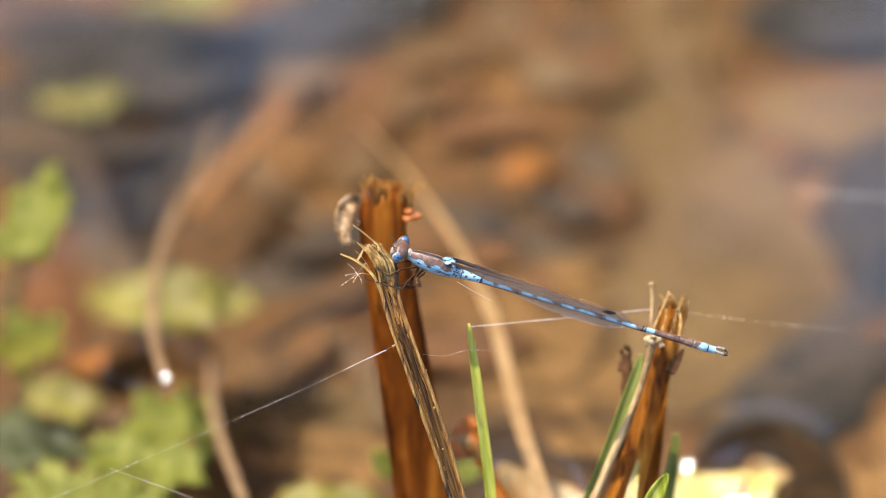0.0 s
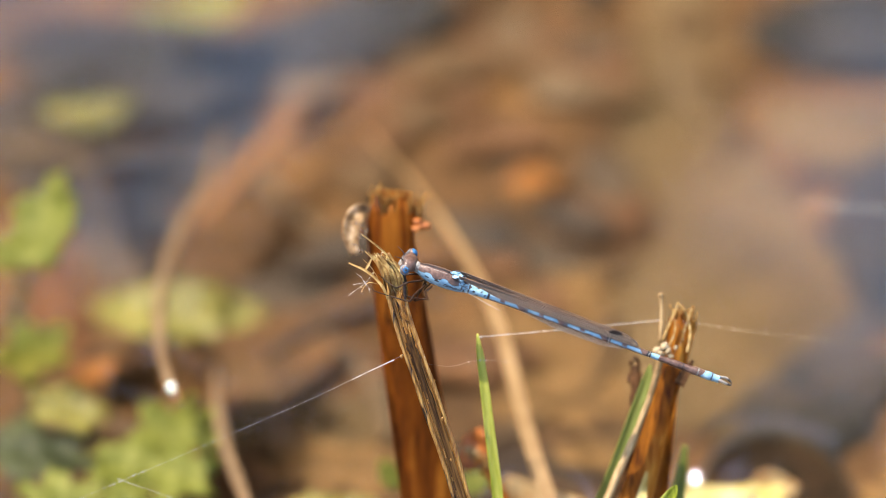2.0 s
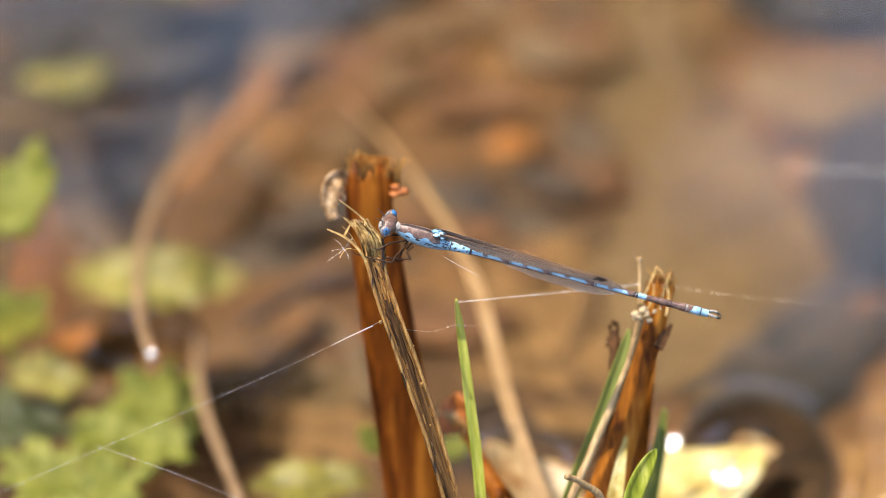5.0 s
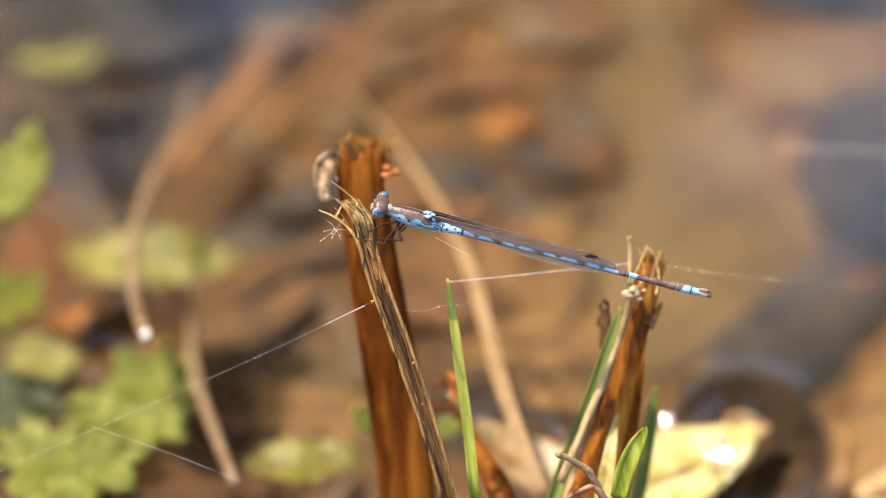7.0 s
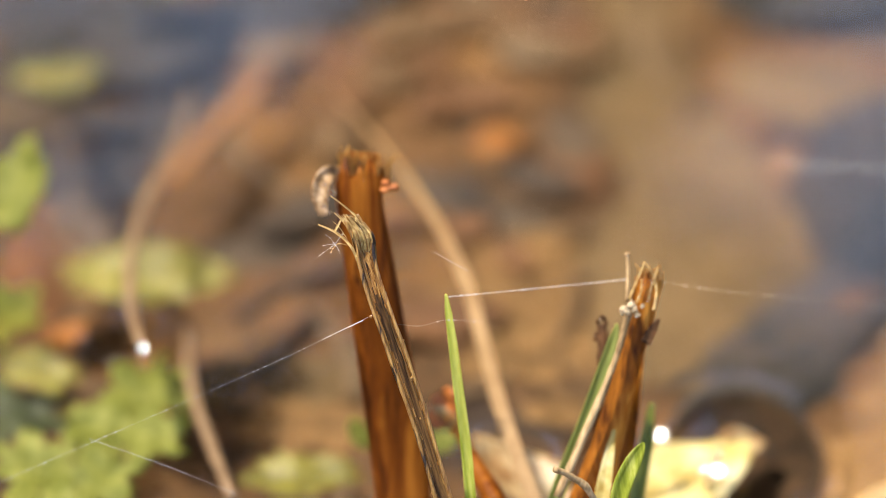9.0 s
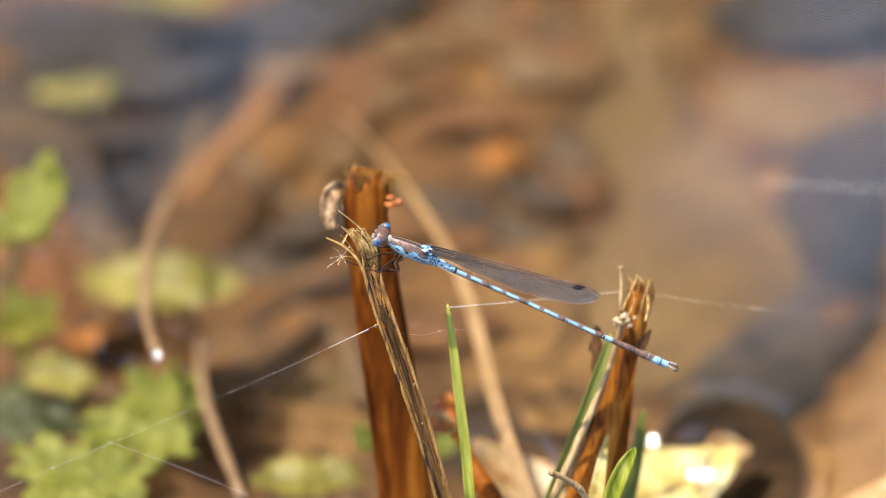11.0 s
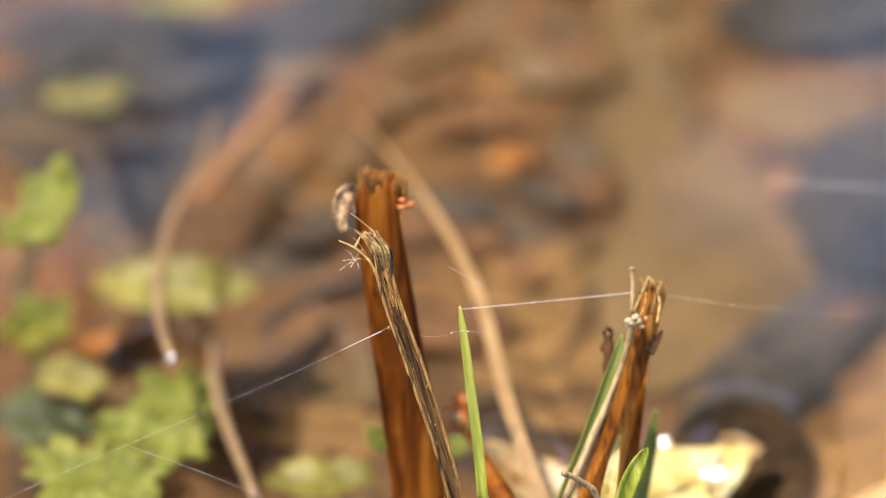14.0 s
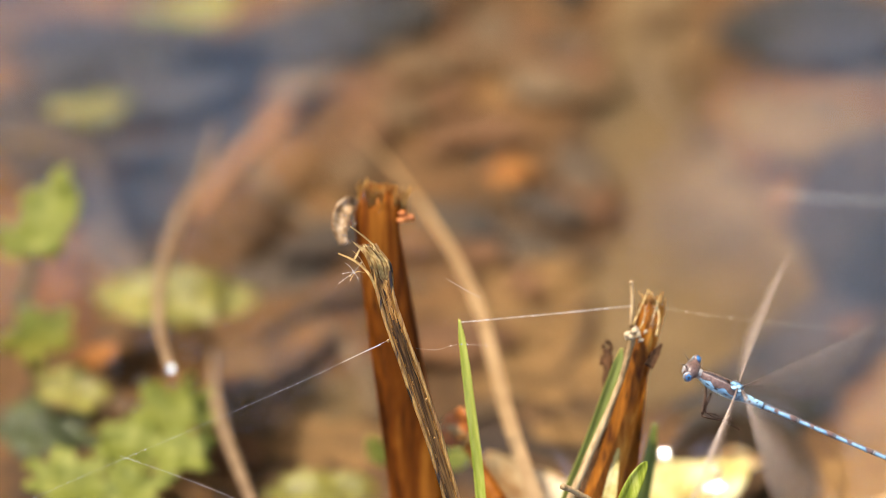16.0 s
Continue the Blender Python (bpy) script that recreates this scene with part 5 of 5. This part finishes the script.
for sgn in (-1, 1):
    bm = bmesh.new()
    ball(bm, (0, 0, 0), 0.54 * MM, 4, (0.95, 0.9, 1.0))
    for f in bm.faces:
        c = f.calc_center_median().normalized()
        d = c.dot(Vector((0.30, -0.75, 0.59)).normalized())
        if sgn < 0:
            k = 1 if d > 0.968 or (d > 0.66 and noise.noise(c * 5.5) > 0.28) else (0 if d > 0.74 + 0.1 * noise.noise(c * 3) else (3 if d > 0.5 else 2))
        else:
            k = 0 if c.dot(Vector((0.75, 0.1, 0.66))) > 0.5 else (3 if c.dot(Vector((0.75, 0.1, 0.66))) > 0.0 else 2)
        f.material_index = k
    bmesh.ops.translate(bm, verts=bm.verts, vec=(-4.65 * MM, sgn * 1.5 * MM, 0.02 * MM))
    bmesh.ops.transform(bm, matrix=HEAD_TURN, verts=bm.verts)
    part("eye", bm, [M_EYE, M_BLACK, M_EYE_PALE, M_BROWN], head, "round blue eye with dark spots", True)
    bm = bmesh.new()
    tube(bm, [(-5.1 * MM, sgn * 0.4 * MM, 0.2 * MM), (-5.5 * MM, sgn * 0.6 * MM, 0.6 * MM), (-6.1 * MM, sgn * 0.9 * MM, 0.8 * MM)], [0.08 * MM, 0.05 * MM, 0.02 * MM], 8, 5)
    part("antenna", bm, M_BLACK, head, "", True)
g = random.Random(3)
bm = bmesh.new()
for i in range(170):
    a, b = g.uniform(-1, 1), g.uniform(0, 1)
    p = HEAD_TURN @ Vector((-4.9 * MM - 0.5 * MM * b * (1 - a * a), a * 1.2 * MM, 0.5 * MM - 0.5 * MM * b))
    d = Vector((-0.6, a * 0.5, 0.9)).normalized() * g.uniform(0.15, 0.35) * MM
    tube(bm, [p, p + d * 0.5, p + d], [0.014 * MM, 0.011 * MM, 0.006 * MM], 2, 3)
part("bristle_tuft", bm, M_GREY, head, "", True)

# scutellum and wing bases
bm = bmesh.new()
for k, (x, y, z, r) in enumerate(((0.3, -0.42, 0.10, 0.28), (0.3, 0.42, 0.10, 0.28), (0.85, -0.38, -0.10, 0.26), (0.85, 0.38, -0.10, 0.26), (0.0, 0, 0.22, 0.26), (0.6, 0, 0.10, 0.28))):
    ball(bm, (x * MM, y * MM, z * MM), r * MM, 3, (1.4, 0.9, 0.42), 0.9, k)
for f in bm.faces:
    f.material_index = 1 if noise.noise(f.calc_center_median() * 2200) > 0.12 else 0
part("wing_base", bm, [M_BLUE, M_BLACK], fly, "blue and black plates at the wing roots", True)

# abdomen: ten segments, turning about its root
abdomen = new("abdomen")
abdomen.parent = fly
abdomen.location = (0.9 * MM, 0, -1.05 * MM)
tagged(abdomen, "slender ringed abdomen, blue with dark bands")
SEG = [0.9, 2.1, 4.0, 4.15, 4.5, 4.2, 3.4, 1.6, 1.3, 0.9]
x0 = 0.0
SAG = 0.0035


def segment_paint(k, length):
    def paint(u, a):
        s = math.sin(a)
        x = u * length + 0.10 * noise.noise(Vector((math.cos(a) * 1.6, s * 1.6, u * length * 2 + k * 7)))
        if k in (0, 1):
            if u > 0.9:
                return 2
            return 2 if math.sin(u * 17 + 1) * math.cos(a * 3 + u * 5) > 0.62 else 0
        if 2 <= k <= 5:
            if x > length - 0.13:
                return 2
            if x > length - 0.24:
                return 3
            if x > length - 0.42:
                return 2
            if x > length - 0.85 - 0.35 * s or s > 0.955 or s < -0.12 + 0.3 * noise.noise(Vector((u * 9, k, 2))):
                return 1
            if s > 0.2 and 0.28 * length < x < 0.40 * length:
                return 1
            return 0
        if k == 6:
            return 2 if u > 0.96 else (0 if x < 0.85 else 1)
        if k == 7:
            return 3 if u > 0.88 else 1
        if k == 8:
            return 1 if u < 0.22 + 0.22 * max(0, s) else 0
        return 2 if u < 0.10 or u > 0.92 else 0
    return paint


for k, l in enumerate(SEG):
    bm = bmesh.new()
    r0 = [0.60, 0.46, 0.33, 0.27, 0.255, 0.26, 0.28, 0.35, 0.41, 0.40][k]
    r1 = [0.48, 0.35, 0.29, 0.265, 0.27, 0.29, 0.35, 0.41, 0.41, 0.35][k]
    rad = [r0 * 0.97 * MM, r0 * MM, (r0 + r1) / 2 * 0.97 * MM, (r0 + r1) / 2 * 0.98 * MM, r1 * 1.02 * MM, r1 * 1.06 * MM, r1 * 0.98 * MM]
    sag = [-SAG * ((x0 + l * i / 6) - (x0 + l * i / 6) ** 2 / 27.0) * MM for i in range(7)]
    body_of(bm, (x0 * MM, (x0 + l) * MM), rad, rad, sag, 40, max(14, int(l * 18)), segment_paint(k, l))
    part("segment", bm, [M_BLUE, M_BROWN, M_BLACK, M_GREY], abdomen, "", True)
    x0 += l
for sgn in (-1, 1):
    bm = bmesh.new()
    tube(bm, [((x0 - 0.1) * MM, sgn * 0.22 * MM, 0.1 * MM), ((x0 + 0.5) * MM, sgn * 0.42 * MM, 0.15 * MM), ((x0 + 1.0) * MM, sgn * 0.34 * MM, 0.05 * MM), ((x0 + 1.25) * MM, sgn * 0.12 * MM, -0.02 * MM)],
         [0.17 * MM, 0.14 * MM, 0.12 * MM, 0.05 * MM], 14, 8)
    for f in bm.faces:
        f.material_index = 1 if f.calc_center_median().x > (x0 + 0.8) * MM else 0
    part("clasper", bm, [M_GREY, M_BLACK], abdomen, "pale clasper with a black tip", True)


# wings: along +x from the root, chord in z, leading edge up
def wing(length, chord, name, root):
    ob = new(name)
    ob.parent = fly
    ob.location = root
    tagged(ob, "smoky clear wing with a fine net of veins")

    def edges(u):
        """Lower and upper edge at u of the length."""
        up = chord * (0.09 + 0.27 * u) * (1 if u < 0.86 else math.sqrt(max(0.0, 1 - ((u - 0.86) / 0.14) ** 2)) * 0.94 + 0.06)
        w = 0.05 + 0.95 * min(1, max(0, (u - 0.10) / 0.45)) ** 0.8
        low = -chord * 0.64 * w * (1 if u < 0.72 else math.sqrt(max(0.0, 1 - ((u - 0.72) / 0.28) ** 2)) * 0.98 + 0.02)
        return low, up
    n, m = 60, 10
    bm = bmesh.new()
    for off in (0.008 * MM, -0.008 * MM):
        rows = []
        for i in range(n + 1):
            lo, hi = edges(i / n)
            rows.append([bm.verts.new((length * i / n, off + (0.10 * MM * (1 if j % 2 else -1) + 0.03 * MM * math.sin(i * 1.9 + j)) * min(1, (hi - lo) / (0.5 * chord)), lo + (hi - lo) * j / m)) for j in range(m + 1)])
        for i in range(n):
            for j in range(m):
                bm.faces.new((rows[i][j], rows[i + 1][j], rows[i + 1][j + 1], rows[i][j + 1]))
        if off > 0:
            break
    part("membrane", bm, M_WING, ob, "", True)

    def at(u, v):
        lo, hi = edges(u)
        return Vector((length * u, 0, lo + (hi - lo) * v))
    bm = bmesh.new()
    for v, r, u1 in ((1.0, 0.06, 1.0), (0.90, 0.035, 0.9), (0.80, 0.04, 0.97), (0.66, 0.03, 0.98), (0.52, 0.03, 0.97), (0.38, 0.026, 0.95), (0.24, 0.026, 0.9), (0.12, 0.022, 0.86), (0.0, 0.03, 1.0)):
        tube(bm, [at(u1 * i / 14, v) for i in range(15)], [r * 0.8 * MM, r * 0.5 * MM], 40, 4)
    lines = [1.0, 0.90, 0.80, 0.66, 0.52, 0.38, 0.24, 0.12, 0.0]
    g = random.Random(int(length * 1e6))
    for b in range(len(lines) - 1):
        k = 54 if b > 1 else 34
        for i in range(k):
            u = 0.20 + 0.76 * (i + g.uniform(-0.25, 0.25)) / k
            if b == 0 and u > 0.84:
                continue
            p, q = at(u, lines[b]), at(u + g.uniform(-0.004, 0.006), lines[b + 1])
            tube(bm, [p, (p + q) / 2, q], [0.020 * MM, 0.020 * MM], 2, 3)
    part("vein_net", bm, M_VEIN, ob, "", True)
    bm = bmesh.new()
    quad = [at(0.848, 0.99), at(0.900, 0.985), at(0.890, 0.88), at(0.840, 0.89)]
    top = [bm.verts.new(p + Vector((0, 0.035 * MM, 0))) for p in quad]
    low = [bm.verts.new(p - Vector((0, 0.035 * MM, 0))) for p in quad]
    bm.faces.new(top)
    bm.faces.new(low[::-1])
    for j in range(4):
        k = (j + 1) % 4
        bm.faces.new((top[j], top[k], low[k], low[j]))
    part("wing_spot", bm, M_BLACK, ob, "dark spot near the wing's tip", True, False)
    return ob


ROOTS = [(0.45 * MM, -0.45 * MM, 0.15 * MM), (0.45 * MM, 0.45 * MM, 0.15 * MM), (1.05 * MM, -0.40 * MM, -0.05 * MM), (1.05 * MM, 0.40 * MM, -0.05 * MM)]
WINGS = [wing((18.9, 18.9, 17.9, 17.9)[k] * MM, (2.85, 2.85, 2.75, 2.75)[k] * MM, ("fore_wing", "fore_wing", "hind_wing", "hind_wing")[k], ROOTS[k]) for k in range(4)]

# legs, held to the reed
LEGS = [
    [(-2.6, -0.5, -1.2), (-0.00414, -0.00261, -0.00048), (-0.00509, -0.00306, -0.00123), (-0.00622, -0.00218, -0.00140), (-0.00717, -0.00160, -0.00127)],
    [(-2.4, -0.6, -1.6), (-0.00326, -0.00355, -0.00111), (-0.00347, -0.00396, -0.00171), (-0.00526, -0.00309, -0.00233), (-0.00717, -0.00260, -0.00264), (-0.00743, -0.00241, -0.00242)],
    [(-1.8, -0.6, -1.7), (-0.00233, -0.00301, -0.00074), (-0.00179, -0.00342, -0.00121), (-0.00300, -0.00287, -0.00184), (-0.00428, -0.00257, -0.00215)],
    [(-2.6, 0.5, -1.2), (-0.00442, 0.00085, -0.00208), (-0.00521, 0.00092, -0.00296), (-0.00600, 0.00088, -0.00229), (-0.00648, 0.00079, -0.00164)],
    [(-2.4, 0.6, -1.6), (-0.00283, 0.00038, -0.00367), (-0.00302, 0.00004, -0.00417), (-0.00421, -0.00037, -0.00390), (-0.00499, -0.00034, -0.00329)],
    [(-1.8, 0.6, -1.7), (-0.00240, 0.00071, -0.00316), (-0.00195, 0.00025, -0.00371), (-0.00297, -0.00054, -0.00393), (-0.00388, -0.00084, -0.00380)],
]
LEG_PARTS = []
for k, pts in enumerate(LEGS):
    pts = [Vector(pts[0]) * MM] + [Vector(p) for p in pts[1:]]
    # knees stay sharp: each inner place is flanked by two close ones
    pts = [pts[0]] + [q for i in range(1, len(pts) - 1) for q in (pts[i].lerp(pts[i - 1], 0.12), pts[i].lerp(pts[i + 1], 0.12))] + [pts[-1]]
    bm = bmesh.new()
    tube(bm, pts, [0.11 * MM, 0.10 * MM, 0.075 * MM, 0.055 * MM, 0.035 * MM], 40, 7)
    leg = part("leg", bm, M_LEG, fly, "", True)
    LEG_PARTS.append((leg, pts[0]))
    bm = bmesh.new()
    g = random.Random(k)
    cur = spline(pts, 30)
    for i in range(12, 29):
        p, t = cur[i]
        d = (t.cross(Vector((0, 1, 0))).normalized() * g.choice((-1, 1)) + t * 0.5).normalized() * 0.32 * MM
        tube(bm, [p, p + d * 0.5, p + d], [0.02 * MM, 0.014 * MM, 0.006 * MM], 2, 3)
    part("spine_row", bm, M_LEG, leg, "", True)

# focus stays on the reed tip
focus = new("focus_point")
focus.location = (-0.00493, -0.00279, 0.04130)
cam.data.dof.use_dof = True
cam.data.dof.focus_object = focus
cam.data.dof.aperture_fstop = 10.0


def motions():
    """The damselfly perches, darts off, comes back lower on the reed, leaves again and returns hovering; the water rocks."""
    walk(fly, [
        (0, pose(-0.001277, -0.000552, 0.044268, -1.842, 11.185, -8.310)),
        (0.5, pose(-0.001133, -0.000573, 0.044239, -1.898, 11.904, -9.063)),
        (1, pose(-0.001277, -0.000647, 0.044141, -1.698, 11.958, -8.799)),
        (1.5, pose(-0.001247, -0.000572, 0.044241, -1.571, 10.988, -8.378)),
        (2, pose(-0.001345, -0.000814, 0.043919, -1.849, 12.600, -9.390)),
        (2.5, pose(-0.001482, -0.000783, 0.043961, -1.905, 12.809, -9.179)),
        (3, pose(-0.001451, -0.000587, 0.044221, -1.792, 12.032, -8.810)),
        (3.5, pose(-0.001122, -0.000353, 0.044532, -1.492, 10.370, -7.732)),
        (4, pose(-0.001079, -0.000399, 0.044470, -1.804, 9.940, -7.585)),
        (6.5, pose(-0.001188, -0.000377, 0.044499, -1.774, 9.671, -7.306)),
        (7, pose(-0.001067, -0.000448, 0.044405, -1.953, 9.784, -7.407)),
        (7.3, pose(-0.001006, -0.000502, 0.044334, -1.875, 9.707, -7.437)),
        (7.4, pose(0.023114, 0.006043, 0.043050, 38.884, 62.083, 38.398)),
        (7.5, pose(0.051365, 0.038737, 0.029940, 2.273, 35.647, -0.949)),
        (7.8, pose(0.091967, 0.057051, 0.021011, 2.305, 31.605, 2.139)),
        (9.9, pose(0.095352, 0.055861, 0.019431, 0.615, 28.633, -2.639)),
        (10.2, pose(0.043221, 0.015706, 0.032610, -0.660, 23.324, -5.268)),
        (10.45, pose(0.000013, -0.000064, 0.044915, -2.457, 14.058, -11.079)),
        (10.7, pose(-0.000826, 0.000027, 0.045035, -2.151, 12.467, -9.791)),
        (11, pose(-0.001529, -0.000783, 0.043961, -2.136, 11.566, -12.946)),
        (11.5, pose(-0.001590, -0.000824, 0.043903, -1.945, 12.816, -12.823)),
        (12, pose(-0.001688, -0.000792, 0.043952, -0.893, 14.799, -10.728)),
        (12.2667, pose(-0.001688, -0.000792, 0.043952, -0.893, 14.799, -10.728)),
        (12.4, pose(0.011918, -0.009868, 0.031904, -42.176, 5.943, 72.257)),
        (12.5, pose(0.033106, -0.017369, 0.015305, -76.950, 5.370, 95.303)),
        (12.6, pose(0.054567, -0.010637, 0.014268, -26.008, -13.245, 55.148)),
        (12.9, pose(0.092936, 0.018027, 0.019073, 2.154, 27.480, 5.262)),
        (15.3, pose(0.087872, -0.015715, 0.024145, -3.515, 18.855, -14.943)),
        (15.6, pose(0.053987, -0.013912, 0.026538, -3.487, 18.866, -14.924)),
        (15.7, pose(0.042111, -0.007198, 0.025478, -1.974, 11.810, -9.084)),
        (15.8, pose(0.023126, -0.005473, 0.036075, 2.223, 19.575, -15.594)),
        (15.9, pose(0.030775, -0.003220, 0.037403, 2.411, 18.775, -14.916)),
        (15.9667, pose(0.029749, -0.005005, 0.031711, 2.801, 17.209, -13.579)),
        (16, pose(0.029659, -0.005174, 0.031487, 2.790, 17.199, -13.578)),
    ])
    walk(abdomen, [
        (0, pose(0.0009, 0, -0.00105, 0, 3.40, 0)),
        (0.5, pose(0.0009, 0, -0.00105, 0, 3.50, 0)),
        (1, pose(0.0009, 0, -0.00105, 0, 3.30, 0)),
        (1.5, pose(0.0009, 0, -0.00105, 0, 2.45, 0)),
        (2, pose(0.0009, 0, -0.00105, 0, 4.85, 0)),
        (2.5, pose(0.0009, 0, -0.00105, 0, 5.05, 0)),
        (3, pose(0.0009, 0, -0.00105, 0, 4.15, 0)),
        (3.5, pose(0.0009, 0, -0.00105, 0, 3.65, 0)),
        (4, pose(0.0009, 0, -0.00105, 0, 2.70, 0)),
        (6.5, pose(0.0009, 0, -0.00105, 0, 3.55, 0)),
        (7, pose(0.0009, 0, -0.00105, 0, 2.80, 0)),
        (7.3, pose(0.0009, 0, -0.00105, 0, 3.35, 0)),
        (7.4, pose(0.0009, 0, -0.00105, 0, 8.00, 0)),
        (7.8, pose(0.0009, 0, -0.00105, 0, 2.00, 0)),
        (10.2, pose(0.0009, 0, -0.00105, 0, 2.00, 0)),
        (10.7, pose(0.0009, 0, -0.00105, 0, 13.00, 0)),
        (11, pose(0.0009, 0, -0.00105, 0, 8.34, 0)),
        (11.5, pose(0.0009, 0, -0.00105, 0, 9.03, 0)),
        (12, pose(0.0009, 0, -0.00105, 0, 3.37, 0)),
        (12.2667, pose(0.0009, 0, -0.00105, 0, 5.00, 0)),
        (12.4, pose(0.0009, 0, -0.00105, 0, 0.00, 0)),
        (12.6, pose(0.0009, 0, -0.00105, 0, 0.00, 0)),
        (15.6, pose(0.0009, 0, -0.00105, 0, 2.00, 0)),
        (16, pose(0.0009, 0, -0.00105, 0, 1.20, 0)),
    ])
    for k, w in enumerate(WINGS):
        walk(w, wing_rows(k))
    for leg, hip in LEG_PARTS:
        walk(leg, [(t, Matrix.Translation(hip) @ Matrix.Rotation(radians(a), 4, "Y") @ Matrix.Translation(-hip)) for t, a in (
            (0, 0), (7.3, 0), (7.4, -75), (7.5, -150), (10.2, -150), (10.35, -75), (10.45, 0), (12.2667, 0), (12.4, -75), (12.5, -150), (16, -150))])
    rows = []
    for i in range(33):
        t = i * 0.5
        lift = -0.5 / (1 + math.exp(-(t - 11.6) * 2.2))
        rows.append((t, pose(0, 0, 0, lift + 0.22 * math.sin(1.9 * t + 0.5), 0.20 * math.sin(1.3 * t), 0)))
    walk(water, rows)


def wing_rows(k):
    near, hind = k % 2 == 0, k >= 2
    x, y, z = ROOTS[k]
    sgn = -1 if near else 1

    def folded(a, yaw=0.0, roll=0.0):
        return pose(x, y, z, roll + sgn * (1 if not hind else 2), a + (0.4 if hind else 0), -sgn * 1.2 + yaw)

    def spread(lift, sweep_):
        # the span turns outwards about z, then lifts about the body's axis
        m = Matrix.Rotation(radians(-sgn * lift), 4, "X") @ Matrix.Rotation(radians(sgn * (90 - sweep_)), 4, "Z") @ Matrix.Rotation(radians(sgn * 10), 4, "X")
        return Matrix.Translation((x, y, z)) @ m

    def beats(t0, t1, first):
        rows, i = [], 0
        t = t0
        while t <= t1 + 1e-6:
            ph = (i + (2 if hind else 0) + first) % 4
            rows.append((t, spread((78, 4, -68, 4)[ph], (0 if not hind else 38))))
            t += 1 / 30
            i += 1
        return rows
    rows = [(t, folded(a + 0.4, 0, 17)) for t, a in FOLDS if t < 7.32]
    rows += beats(7.4, 7.7, 0) + [(8.0, spread(10, 10)), (10.0, spread(10, 10))] + beats(10.1, 10.3, 0)
    rows += [(t, folded(a, 11.5, 6)) for t, a in FOLDS if 10 < t < 12.28]
    rows += beats(12.3667, 12.7, 1) + [(13.0, spread(10, 10)), (15.4, spread(10, 10))] + beats(15.5, 16.0667, 2)
    return rows


FOLDS = [
    (0, 6.10),
    (0.5, 5.75),
    (1, 6.35),
    (1.5, 5.90),
    (2, 6.25),
    (2.5, 7.35),
    (3, 7.30),
    (3.5, 7.15),
    (4, 5.65),
    (6.5, 5.75),
    (7, 4.40),
    (7.3, 5.35),
    (10.45, 4.00),
    (10.8, 2.00),
    (11, 6.60),
    (11.5, 5.90),
    (12, 6.30),
    (12.2667, 5.80),
]

motions()
